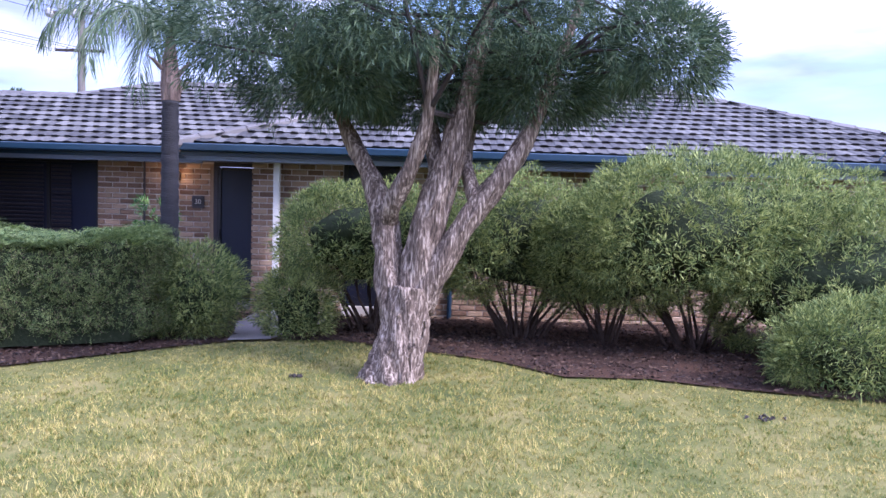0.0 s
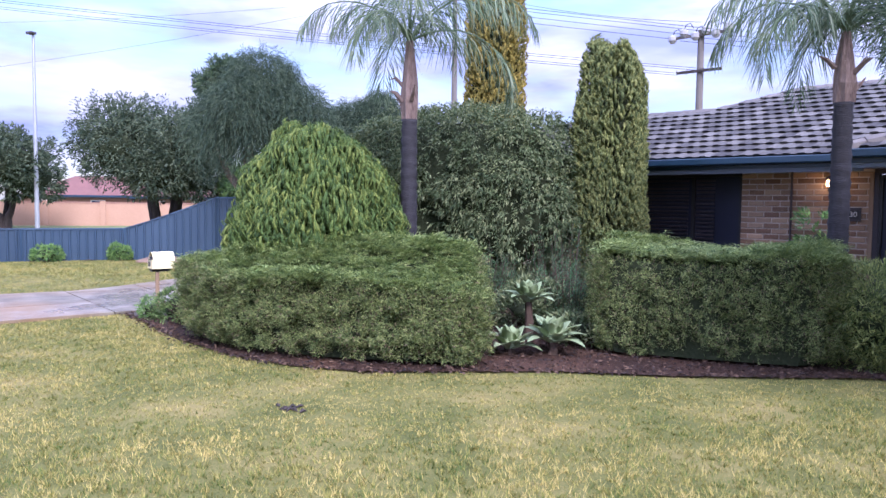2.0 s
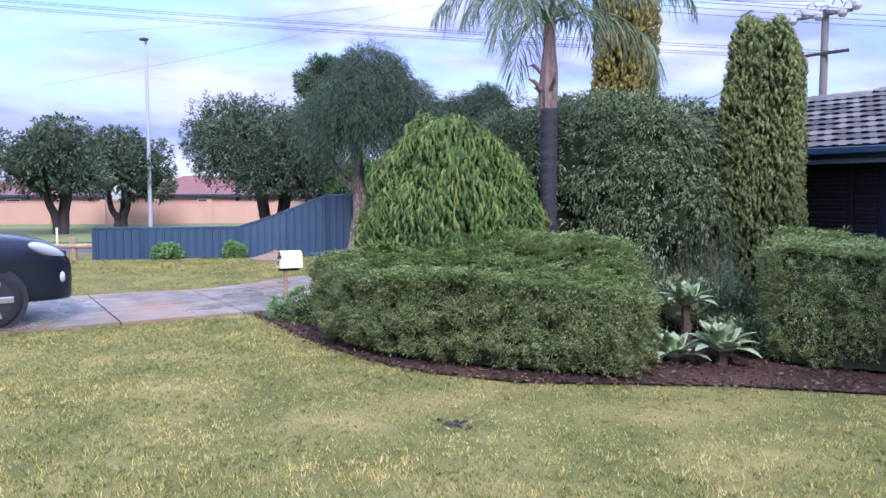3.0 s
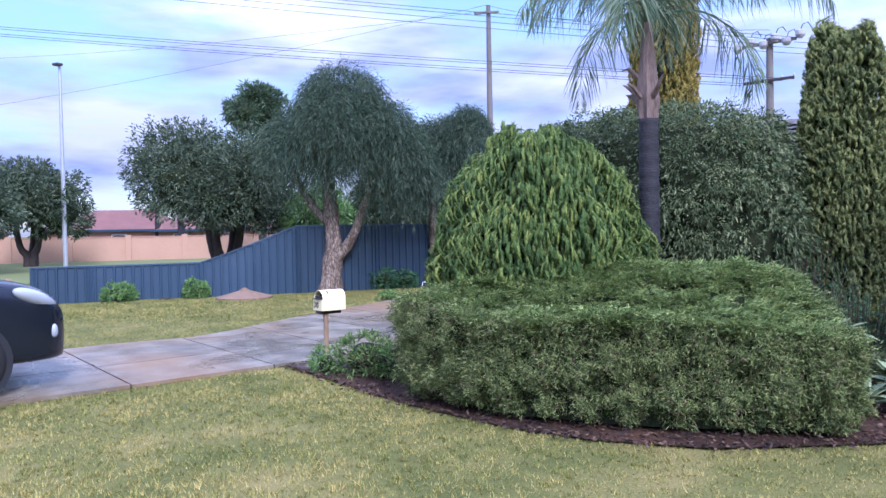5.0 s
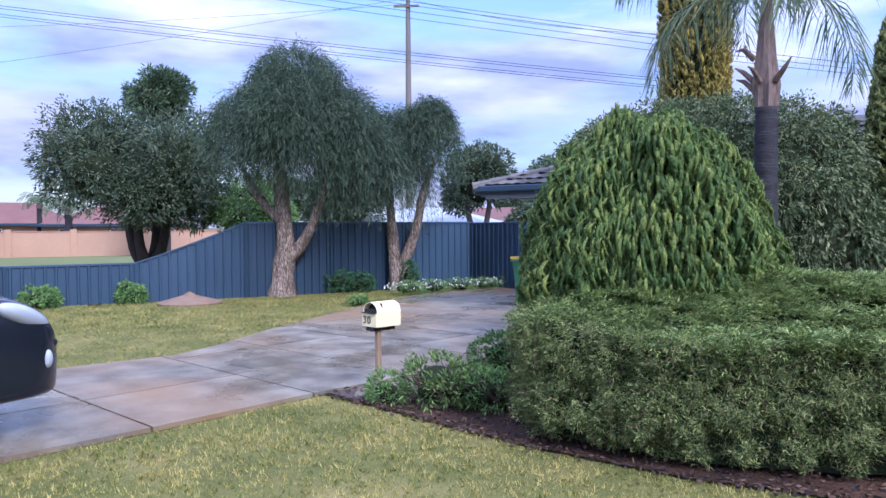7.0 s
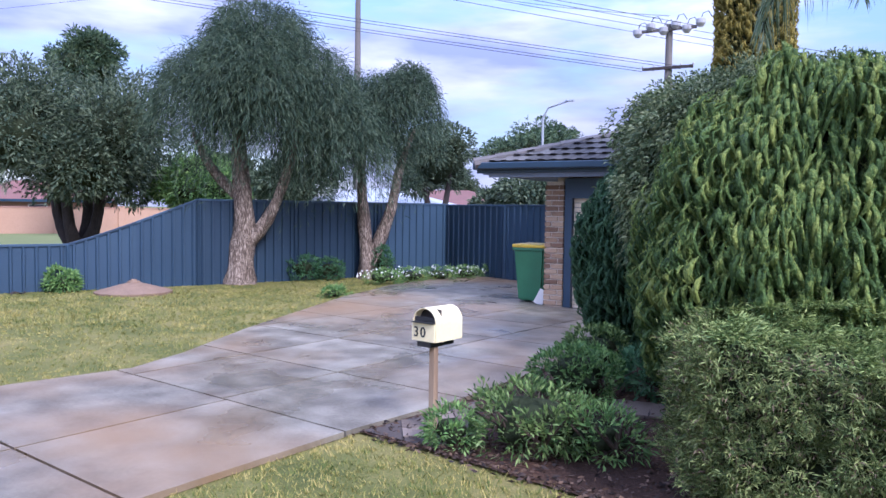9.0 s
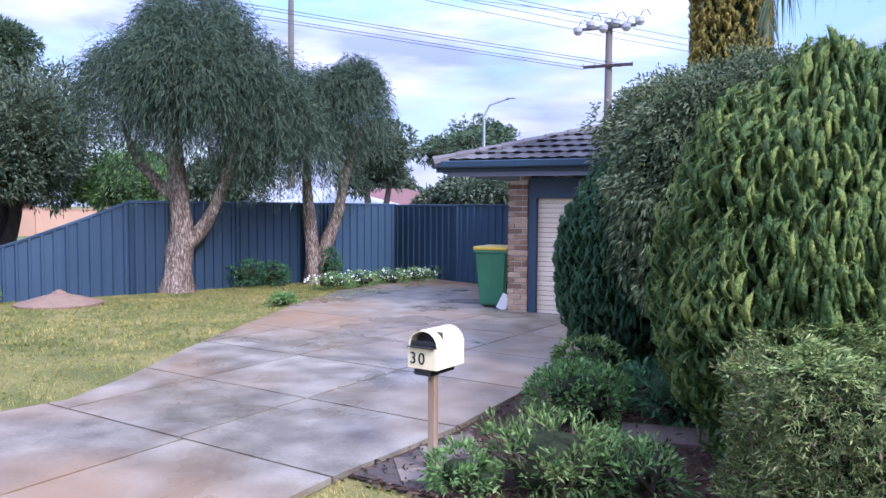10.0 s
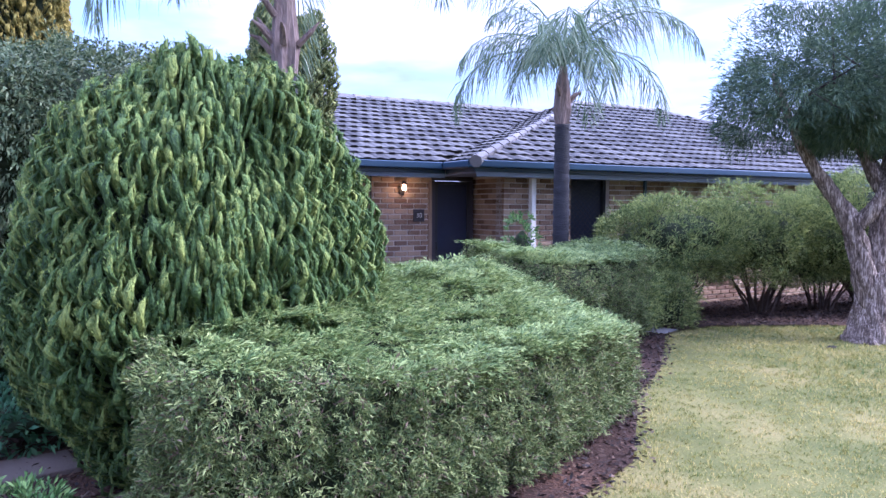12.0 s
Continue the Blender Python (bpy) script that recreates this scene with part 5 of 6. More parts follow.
leafy_shrub("round green flowering plant at the fence foot", (-21.72, 7.75), .36, .38, 260, 56)
leafy_shrub("round green flowering plant at the fence foot", (-21.05, 9.3), .3, .38, 260, 57)
leafy_shrub("dark leafy plant at the fence foot", (-19.35, 13.85), .42, .5, 240, 58, "thuja_dark")
leafy_shrub("dark leafy plant at the fence foot", (-18.98, 14.3), .36, .42, 200, 59, "thuja_dark")
leafy_shrub("leafy climber at the tree's foot", (-18.12, 15.2), .24, .7, 200, 60, "thuja_dark")
leafy_shrub("small green weed clump in the lawn", (-16.72, 11.6), .22, .15, 80, 61, "shrub", 0)
leafy_shrub("small leafy plant below the porch lamp", (-3.93, 9.98), .24, 1.65, 130, 62, "shrub", 5)
for k in range(5):
    s_ = k / 4
    th = leafy_shrub("low groundcover with small white flowers along the fence", (-17.42 + .27 * k, 14.2 + .72 * k), .4, .28, 140, 70 + k, "shrub", 0, .05, .02)
    r = np.random.default_rng(700 + k)
    Pf = blob(ball_dirs(65, r, 0.1), (.52, .45, .17), 2.2, .15, 70 + k) + np.array([0, 0, .16])
    tagged(soup("flowers", leaves(Pf, r.normal(size=(65, 3)), .038, .036, 0, r), M["flower"], th, "small white flowers"), kind="stuff")


def rosemary(label, at, rad, h, n, seed):
    """A clump of thin upright stems clothed in short needles."""
    r = np.random.default_rng(seed)
    th = thing("upright_shrub", label, "shrub", (at[0], at[1], float(gz(*at))))
    stems, nd = None, []
    for k in range(n):
        a, q = r.uniform(0, 6.28), rad * math.sqrt(r.uniform(0, 1))
        hh = h * r.uniform(.55, 1) * (1 - .25 * (q / rad))
        p0 = np.array([q * .6 * math.cos(a), q * .6 * math.sin(a), 0])
        p1 = np.array([q * math.cos(a), q * math.sin(a), hh])
        stems = tube([p0, (p0 + p1) / 2, p1], [.006, .005, .003], 4, stems)
        t = r.uniform(.15, 1, 60)[:, None]
        d = ball_dirs(60, r, 0)
        nd.append(leaves(p0 + (p1 - p0) * t, d, .05, .008, 0, r))
    part("twig_clump", stems, M["twig"], th)
    soup("foliage", np.concatenate(nd), M["thuja_dark"], th)


rosemary("tall thin-stemmed grey-green shrub by the brick wall", (-7.35, 9.7), .55, 1.65, 80, 81)
rosemary("thin-stemmed grey-green shrub behind the agaves", (-6.5, 8.7), .55, 1.1, 80, 82)
rosemary("thin-stemmed dark shrub under the vine", (-7.9, 8.6), .5, 1.2, 70, 83)
leafy_shrub("dark green leafy undergrowth behind the agaves", (-6.9, 8.45), .55, .55, 380, 84, "vine")
leafy_shrub("dark green leafy undergrowth behind the agaves", (-5.75, 7.75), .34, .34, 180, 85, "vine")


def agave(label, at, rad, stalk, n, seed):
    """A rosette of thick tapering leaves that cup and curve outward, some on a short trunk."""
    r = np.random.default_rng(seed)
    th = thing("agave", label, "agave", (at[0], at[1], float(gz(*at))), group="agaves in the bed")
    if stalk:
        part("trunk", tube([(0, 0, -.03), (.02, 0, stalk * .5), (0, 0, stalk + .03)], [.06, .05, .045], 8, None, .2, 0, seed), M["twig"], th, "bare brown trunk")
    for k in range(n):
        f = k / n
        az = k * 2.399 + r.uniform(-.15, .15)
        el = .42 + 1.0 * f + r.uniform(-.08, .08)
        ln = rad * (1.05 - .35 * f) * r.uniform(.9, 1.08)
        bm = bmesh.new()
        rows = []
        wmax = .235 * rad
        for j in range(8):
            t = j / 7
            w = wmax * (math.sin(math.pi * min(1, t * .82 + .18)) ** .8) * (1 if t < 1 else 0) + .003
            bend = el - .35 * (1 - f) * t * t
            x, z = ln * t * math.cos(bend), ln * t * math.sin(bend)
            cup = .25 * w
            rows.append([(x, -w, z + cup), (x, -w * .5, z + .02 * rad), (x, 0, z), (x, w * .5, z + .02 * rad), (x, w, z + cup), (x, 0, z - .035 * rad * (1 - t))])
        vs = [[bm.verts.new(p) for p in row] for row in rows]
        for a, b in zip(vs, vs[1:]):
            for i in range(4):
                bm.faces.new((a[i], a[i + 1], b[i + 1], b[i]))
            bm.faces.new((a[5], a[0], b[0], b[5]))
            bm.faces.new((a[4], a[5], b[5], b[4]))
        bmesh.ops.recalc_face_normals(bm, faces=bm.faces[:])
        bmesh.ops.transform(bm, matrix=pose(0, 0, stalk, 0, 0, math.degrees(az)), verts=bm.verts)
        part("leaf", bm, M["agave"], th, "", True)


agave("pale grey-green agave rosette on a bare trunk", (-6.4, 7.66), .36, .44, 19, 91)
agave("pale grey-green agave rosette with broad leaves", (-5.66, 7.08), .4, .14, 19, 92)
agave("pale grey-green agave rosette near the hedge", (-6.0, 6.8), .37, .06, 18, 93)

# ---- trees ----


def limb(points, radii, sides=14, rough=.05, ridges=5, seed=0, n=4):
    P, R = smooth_path(points, radii, n)
    return tube(P, R, sides, None, rough, ridges, seed)


def hanging_crown(th, lobes, mat, r, strands, length, leaf, width, dense=14):
    """Weeping foliage: strands that arch out of each lobe and hang down, set with narrow leaves."""
    out = []
    for c, R in lobes:
        d = ball_dirs(strands, r, -.2)
        start = np.array(c) + d * np.array(R) * r.uniform(.55, 1, strands)[:, None]
        outw = unit(d * np.array([1, 1, .3]) + .25 * r.normal(size=d.shape))
        ln = length * r.uniform(.4, 1.1, strands)
        for k in range(dense):
            t = (k + r.uniform(0, 1, strands)) / dense
            p = start + outw * (ln * .45 * t * (1.4 - .6 * t))[:, None]
            p[:, 2] += ln * (.12 * t - .95 * t * t)
            dd = outw * .5 + np.array([0, 0, -.9]) * np.minimum(1, .2 + t)[:, None] + .45 * r.normal(size=p.shape)
            out.append(leaves(p, dd, leaf * r.uniform(.6, 1.3, strands), width, .1, r))
    return soup("crown", np.concatenate(out), M[mat], th, "weeping crown of narrow leaves")


def clump_crown(th, lobes, mat, r, n, per, leaf, width, spread=.8, up=.2, label="", tuft=.25, cut=.5):
    """A crown of leaf clumps gathered in lobes, with gaps between them."""
    out = []
    for c, R in lobes:
        d = ball_dirs(n, r, -.8)
        f = lumpy(d * 2 + np.array(c), int(abs(c[0] * 7 + c[2] * 3)) + 3, 3)
        k = f > -cut
        d = d[k]
        p = np.array(c) + d * np.array(R) * (r.uniform(.35, 1, len(d)) ** .5)[:, None] * (1 + .12 * f[k])[:, None]
        out.append(tufts(p, d, tuft, per, leaf, width, spread, r, .15, up))
    return soup("crown", np.concatenate(out), M[mat], th, label)


# paperbark on the lawn
TX, TY = -0.68, 7.1
tree = thing("paperbark_tree", "leaning multi-stemmed tree with furrowed peeling bark on the lawn", "tree", (TX, TY, 0))
limbs = [
    ([(-.04, 0, -.12), (-.02, 0, .0), (.04, 0, .25), (.10, 0, .55), (.13, 0, .85)], [.35, .275, .225, .205, .19]),
    ([(.03, .0, .45), (-.05, .05, .82), (-.10, .12, 1.2), (-.15, .2, 1.5), (-.3, .36, 1.85), (-.5, .5, 2.2), (-.75, .62, 2.7), (-1.1, .65, 3.3)], [.15, .14, .125, .12, .09, .075, .055, .03]),
    ([(-.12, .15, 1.4), (-.04, .0, 1.62), (.12, -.1, 1.95), (.25, -.15, 2.4), (.3, -.2, 3.1)], [.1, .085, .07, .055, .03]),
    ([(.15, .02, .6), (.2, .02, 1.0), (.3, .03, 1.5), (.47, .06, 2.08), (.6, .1, 2.6), (.75, .15, 3.3), (.85, .2, 4.0)], [.175, .165, .15, .125, .1, .07, .04]),
    ([(.38, .05, 1.75), (.3, .2, 2.1), (.22, .4, 2.6), (.1, .6, 3.4)], [.09, .08, .06, .03]),
    ([(.19, .0, .65), (.36, -.04, 1.0), (.6, -.06, 1.42), (.92, -.05, 1.86), (1.15, -.02, 2.25), (1.4, .05, 2.9), (1.6, .1, 3.5)], [.14, .125, .105, .095, .075, .05, .03]),
    ([(.7, -.06, 1.6), (.6, .3, 2.1), (.8, .7, 2.7), (1.0, 1.0, 3.3)], [.07, .06, .04, .02]),
]
for k, (p, rr) in enumerate(limbs):
    part("trunk" if k == 0 else "limb", limb(p, rr, 26 if k == 0 else 16, .035, 7 if k == 0 else 4, 100 + k, 6), M["bark"], tree, "", True)
# strips of bark that stand off the trunk
r = np.random.default_rng(5)
for k in range(70):
    p, rr = limbs[int(r.choice([0, 0, 1, 3, 3, 5]))]
    P_, R_ = smooth_path(p[1:-2] if len(p) > 6 else p[1:], rr[1:-2] if len(p) > 6 else rr[1:], 10)
    i0 = int(r.integers(0, max(1, len(P_) - 9)))
    a = r.uniform(0, 6.28)
    seg, sr = [], []
    for j in range(i0, min(len(P_), i0 + int(r.integers(5, 12)))):
        a += r.normal(0, .06)
        seg.append(np.array(P_[j]) + np.array([math.cos(a), math.sin(a), 0]) * R_[j] * 1.02)
        sr.append(.012)
    if len(seg) > 2:
        sr[0] = sr[-1] = .003
        part("bark_strip", tube(seg, sr, 5, None, .3, 0, k), M["bark"], tree, "pale peeling strip of bark")
r = np.random.default_rng(6)
tl = [((-1.2, 0, 3.2), (.95, .95, .75)), ((-.3, -.4, 3.3), (1.0, .9, .8)), ((.6, 0, 3.5), (1.15, 1.1, .85)), ((1.6, .1, 3.25), (1.0, 1.0, .75)), ((.3, .9, 3.2), (1.2, .8, .8)), ((-.9, .8, 2.9), (.75, .7, .6)), ((1.5, .9, 3.0), (.9, .7, .6)),
      ((.3, .1, 4.4), (1.6, 1.5, .9)), ((2.3, .0, 3.0), (.5, .6, .4)), ((-.5, 0, 2.75), (.45, .45, .4)), ((1.2, .3, 2.7), (.6, .5, .4)), ((.2, .5, 2.65), (.6, .5, .35))]
clump_crown(tree, tl, "mela", r, 820, 17, .095, .010, .8, .1, "fine dark green needle-like foliage", .2, .9)
for k in range(34):
    c, R = tl[int(r.integers(len(tl)))]
    e = np.array(c) + ball_dirs(1, r, -.6)[0] * np.array(R) * .8
    s0 = np.array(limbs[int(r.integers(1, len(limbs)))][0][-2])
    part("branch", tube([s0, (s0 + e) / 2 + r.normal(0, .1, 3), e], [.028, .018, .006], 6), M["bark_dark"], tree)

# two weeping peppermints by the fence
f1 = thing("weeping_tree", "weeping peppermint tree with forked pale trunk by the fence", "tree", (-19.9, 12.5, 0))
for k, (p, rr) in enumerate([
    ([(0, 0, -.1), (0, 0, 0), (.05, .02, .5), (.1, .05, 1.1), (.05, .05, 1.9), (-.1, .1, 3.0), (.1, .1, 4.2)], [.42, .34, .27, .23, .19, .13, .05]),
    ([(.12, .05, .75), (.45, .25, 1.2), (.7, .4, 1.75), (.95, .55, 2.6), (1.1, .6, 3.4)], [.16, .13, .11, .08, .03]),
    ([(.05, .05, 1.7), (-.5, -.3, 2.4), (-.9, -.5, 3.3)], [.12, .09, .03])]):
    part("trunk" if k == 0 else "limb", limb(p, rr, 14, .05, 4, 120 + k), M["bark"], f1, "", True)
r = np.random.default_rng(61)
L1 = [((0, 0, 4.9), (.9, .8, .7)), ((-.3, .1, 4.4), (1.1, .9, .8)), ((-.9, -.5, 3.9), (.9, .8, .8)), ((.8, .5, 3.9), (.9, .8, .8)), ((.3, -.6, 4.0), (.9, .8, .8)), ((-.2, .7, 3.8), (.9, .8, .8)), ((1.3, .9, 3.1), (.7, .6, .6)), ((-1.2, -.8, 3.0), (.7, .6, .6)), ((.1, .1, 3.3), (1.2, 1.1, .9))]
l1 = [((c[0] + .3, c[1] + .28, c[2] + .28), R) for c, R in L1 if c[0] > -1.1]
hanging_crown(f1, l1, "weep", r, 900, 2.2, .17, .013, 18)
f2 = thing("weeping_tree", "slender weeping tree with twin pale trunks by the fence", "tree", (-18.42, 15.1, 0))
for k, (p, rr) in enumerate([
    ([(0, 0, -.1), (0, 0, 0), (-.05, 0, .6), (-.15, 0, 1.4), (-.25, .05, 2.4), (-.2, .1, 3.4)], [.28, .24, .17, .13, .1, .04]),
    ([(.02, 0, .2), (.2, .12, .8), (.45, .25, 1.6), (.6, .35, 2.5), (.9, .5, 3.4)], [.16, .14, .12, .09, .03])]):
    part("trunk" if k == 0 else "limb", limb(p, rr, 12, .05, 4, 130 + k), M["bark"], f2, "", True)
l2 = [((-.4, 0, 3.2), (.8, .7, .7)), ((.7, .4, 3.5), (.7, .6, .6)), ((0, .2, 2.7), (.9, .8, .6)), ((1.0, .6, 3.9), (.35, .35, .4)), ((-.9, -.3, 2.9), (.6, .5, .5)), ((.2, .2, 3.6), (.7, .6, .5))]
l2 = [((c[0] - .2, c[1] - .2, c[2] + .5), R) for c, R in l2]
hanging_crown(f2, l2, "weep", r, 680, 1.8, .16, .013, 15)


def broad_tree(label, at, trunk_h, lobes, seed, mat="tree", n=420, per=9, leaf=.16, width=.06, trunk_r=.22, stems=3, name="broad_tree"):
    r = np.random.default_rng(seed)
    g = float(gz(*at)) if abs(at[0]) < 60 else -.42
    th = thing(name, label, "tree", (at[0], at[1], g))
    top = max(c[2] for c, R in lobes)
    for k in range(stems):
        a = 6.28 * k / stems + .5
        o = trunk_r * .6 if stems > 1 else 0
        part("trunk", limb([(o * math.cos(a), o * math.sin(a), -.15), (o * 1.5 * math.cos(a), o * 1.5 * math.sin(a), trunk_h * .5), (o * 4 * math.cos(a), o * 4 * math.sin(a), trunk_h * 1.2), (o * 6 * math.cos(a), o * 6 * math.sin(a), top)], [trunk_r, trunk_r * .8, trunk_r * .6, trunk_r * .2], 10, .05, 3, seed + k), M["bark_dark"], th, "", True)
    # a dark solid in each lobe paints the crown's inner shade
    for c, R in lobes:
        core("inner_foliage", np.array(R) * .62, c, M["core"], th, 2, .15, seed, 4)
    clump_crown(th, lobes, mat, r, n, per, leaf, width, .9, .15, "", .3, .75)
    return th


def round_lobes(rx, rz, zc, n, seed, small=.5):
    r = np.random.default_rng(seed)
    out = [((0, 0, zc), (rx * .75, rx * .75, rz * .75))]
    for d in ball_dirs(n, r, -.6):
        s = r.uniform(.75, 1.2) * small
        out.append(((d[0] * rx * .66, d[1] * rx * .66, zc + d[2] * rz * .62), (rx * s, rx * s, rz * s)))
    return out


broad_tree("dense dark green round-headed tree beyond the fence", (-26.2, 13.2), 1.3, round_lobes(2.5, 2.3, 3.25, 15, 3), 140, "tree", 460, 9, .13, .045, .22, 4)
broad_tree("tall dark pine standing behind the round tree", (-46.3, 28.0), 4, round_lobes(2.0, 1.7, 9.6, 8, 4, .5), 141, "mela", 180, 8, .35, .08, .3, 1)
broad_tree("spreading grey-green tree by the reserve", (-48.3, 11.5), 2, round_lobes(3.1, 2.5, 3.9, 12, 5), 142, "tree", 180, 8, .26, .09, .3, 3)
broad_tree("tall grey-green tree by the reserve", (-56.8, 17.4), 1.5, round_lobes(3.3, 3.0, 4.0, 12, 6), 143, "tree", 220, 8, .3, .1, .3, 3)
broad_tree("dark spreading tree behind the back fence", (-25.2, 30.0), 2, round_lobes(1.8, 1.9, 3.6, 9, 7), 144, "tree", 220, 8, .2, .07, .2, 2)
broad_tree("spreading grey-green tree by the reserve", (-50.5, 6.4), 2, round_lobes(3.3, 2.6, 3.9, 11, 15), 151, "tree", 180, 8, .26, .09, .3, 3)
broad_tree("dark pine behind the garage", (-29.5, 52), 4, round_lobes(4.0, 1.9, 6.4, 9, 8), 145, "mela", 180, 8, .35, .1, .3, 1)
broad_tree("low leafy tree behind the back fence", (-19.5, 27), 1, round_lobes(2.2, 1.1, 1.6, 8, 9), 146, "tree", 260, 8, .2, .08, .15, 2)
broad_tree("small round tree in the distance", (-39, 58), 2, round_lobes(2, 1.8, 3.8, 6, 10), 147, "tree", 200, 8, .3, .1, .2, 1)
broad_tree("small tree beyond the fence", (-24.6, 15.6), 1.2, round_lobes(1.2, .9, 2.2, 7, 12), 148, "shrub", 260, 7, .14, .05, .1, 2)
broad_tree("leafy tree in the distance beyond the reserve", (-70, 60), 3, round_lobes(5, 3, 4.5, 9, 13), 149, "tree", 260, 8, .45, .15, .3, 1)
broad_tree("leafy tree beyond the fence", (-33, 30), 2, round_lobes(2.2, 1.6, 2.9, 8, 14), 150, "tree", 260, 8, .22, .08, .2, 1)


def palm(label, at, neck, head, radius, fronds, flen, seed, lean=(0, 0), group="palms in the front garden", far=False):
    """A feather palm: ringed trunk, fibrous neck, arching fronds of narrow leaflets."""
    r = np.random.default_rng(seed)
    g = float(gz(*at)) if not far else -.42
    th = thing("palm_tree", label, "palm", (at[0], at[1], g), group=group)
    h, n = neck - g, 60
    P = [(lean[0] * i / n, lean[1] * i / n, -.1 + (h + .1) * i / n) for i in range(n + 1)]
    R = [radius * (1.12 - .16 * i / n) * (1.0 if i % 3 else 1.1) for i in range(n + 1)]
    part("trunk", tube(P, R, 16, None, .02, 0, seed), M["palm_trunk"], th, "", True)
    top = np.array([lean[0], lean[1], h])
    part("neck", tube([top, top + (0, 0, .2), top + (0, 0, .45), top + (0, 0, head - neck)], [radius * .95, radius * 1.12, radius * .9, radius * .45], 14, None, .12, 5, seed), M["palm_boot"], th, "fibrous pale neck with old leaf bases")
    for k in range(6):
        a = r.uniform(0, 6.28)
        z = r.uniform(.1, .5)
        b0 = top + np.array([radius * math.cos(a), radius * math.sin(a), z])
        part("old_leaf_base", tube([b0, b0 + np.array([.1 * math.cos(a), .1 * math.sin(a), .1]), b0 + np.array([.17 * math.cos(a), .17 * math.sin(a), .22 * r.uniform(.2, 1)])], [.03, .022, .006], 6), M["palm_boot"], th)
    base = top + np.array([0, 0, head - neck])
    for k in range(fronds):
        az = k * 2.399 + r.uniform(-.2, .2)
        el = 1.45 - .95 * (k / fronds) + r.uniform(-.1, .1)
        ln = flen * r.uniform(.8, 1.1)
        hd = np.array([math.cos(az), math.sin(az)])
        N_ = 26
        pts, a_el = [base.copy()], el
        for i in range(N_):
            a_el -= (.04 + .062 * i / N_) * (1.0 + .35 * math.cos(el))
            pts.append(pts[-1] + np.array([hd[0] * math.cos(a_el), hd[1] * math.cos(a_el), math.sin(a_el)]) * ln / N_)
        pts = np.array(pts)
        fr = part("frond", tube(pts[::3], np.linspace(.018, .004, len(pts[::3])), 5), M["palm"], th)
        t = np.linspace(.1, 1, 70)
        ip = t * N_
        lo = np.clip(ip.astype(int), 0, N_ - 1)
        fp = pts[lo] + (pts[lo + 1] - pts[lo]) * (ip - lo)[:, None]
        tang = unit(pts[lo + 1] - pts[lo])
        sd = unit(np.cross(tang, np.array([0, 0, 1.0])))
        for s in (1, -1):
            d = sd * s * .6 + tang * .5 + np.array([0, 0, -.55]) + .18 * r.normal(size=fp.shape)
            L_ = flen * .26 * np.sin(np.pi * (.12 + .8 * t)) * r.uniform(.85, 1.1, len(t))
            fo = leaves(fp, d, L_, .014, .45, r)
            if s == 1:
                keep = fo
        soup("foliage", np.concatenate([keep, fo]), M["palm"], fr)
    return th


palm("feather palm with dark ringed trunk before the porch", (-3.6, 9.55), 2.74, 3.5, .1, 17, 2.05, 201)
palm("feather palm with dark ringed trunk behind the thuja", (-8.05, 7.3), 2.66, 3.65, .1, 12, 2.0, 202)
palm("distant palm over the estate wall", (-60, 29.5), 2.6, 3.0, .25, 18, 2.2, 203, group="distant palms", far=True)
palm("distant palm over the estate wall", (-67, 31), 3.2, 3.7, .2, 16, 1.8, 204, group="distant palms", far=True)

# ---- letterbox ----
mb = thing("letterbox", "cream metal letterbox with arched lid on a timber post", "letterbox", (-11.11, 5.43, .04), -10)
part("post", box(.047, .047, .72, (.025, 0, -.12), .006), M["timber"], mb, "weathered timber post")
part("bracket", box(.12, .26, .035, (0, .05, .58), .004), M["black"], mb)
arch = bmesh.new()
W2, DL = .105, .29
prof = [(-W2, .0), (-W2, .13)] + [(-W2 * math.cos(a), .13 + .1 * math.sin(a)) for a in np.linspace(.15, 2.99, 11)] + [(W2, .13), (W2, .0)]
r1 = [arch.verts.new((x, -DL / 2 + .07, .62 + z)) for x, z in prof]
r2 = [arch.verts.new((x, DL / 2 + .07, .62 + z)) for x, z in prof]
for i in range(len(prof)):
    k = (i + 1) % len(prof)
    arch.faces.new((r1[i], r1[k], r2[k], r2[i]))
arch.faces.new(r2)
bmesh.ops.recalc_face_normals(arch, faces=arch.faces[:])
body = part("body", arch, M["cream"], mb, "cream arched body")
so = body.modifiers.new("thickness", "SOLIDIFY")
so.thickness = .006
part("number_panel", box(.206, .012, .125, (0, -DL / 2 + .062, .62), .004), M["cream"], mb)
part("slot", box(.18, .01, .03, (0, -DL / 2 + .08, .755), .002), M["black"], mb, "dark letter slot")
part("flap", box(.19, .05, .006, (0, -DL / 2 + .06, .748), .002), M["black"], mb)
part("inner_panel", box(.19, .006, .1, (0, -DL / 2 + .14, .74), .002), M["slat"], mb)
lettering("3", .1, M["black"], mb, (-.06, -DL / 2 + .054, .68), .003, "digit")
lettering("0", .1, M["black"], mb, (.002, -DL / 2 + .054, .68), .003, "digit")

# ---- wheelie bin ----
bn = thing("wheelie_bin", "green wheelie bin with yellow lid by the garage pier", "bin", (-13.45, 13.05, float(gz(-13.45, 13.05)) + .045), 0)
bb = bmesh.new()
rr1 = [bb.verts.new(p) for p in ((-.22, -.26, .03), (.22, -.26, .03), (.22, .2, .03), (-.22, .2, .03))]
rr2 = [bb.verts.new(p) for p in ((-.28, -.34, .93), (.28, -.34, .93), (.28, .34, .93), (-.28, .34, .93))]
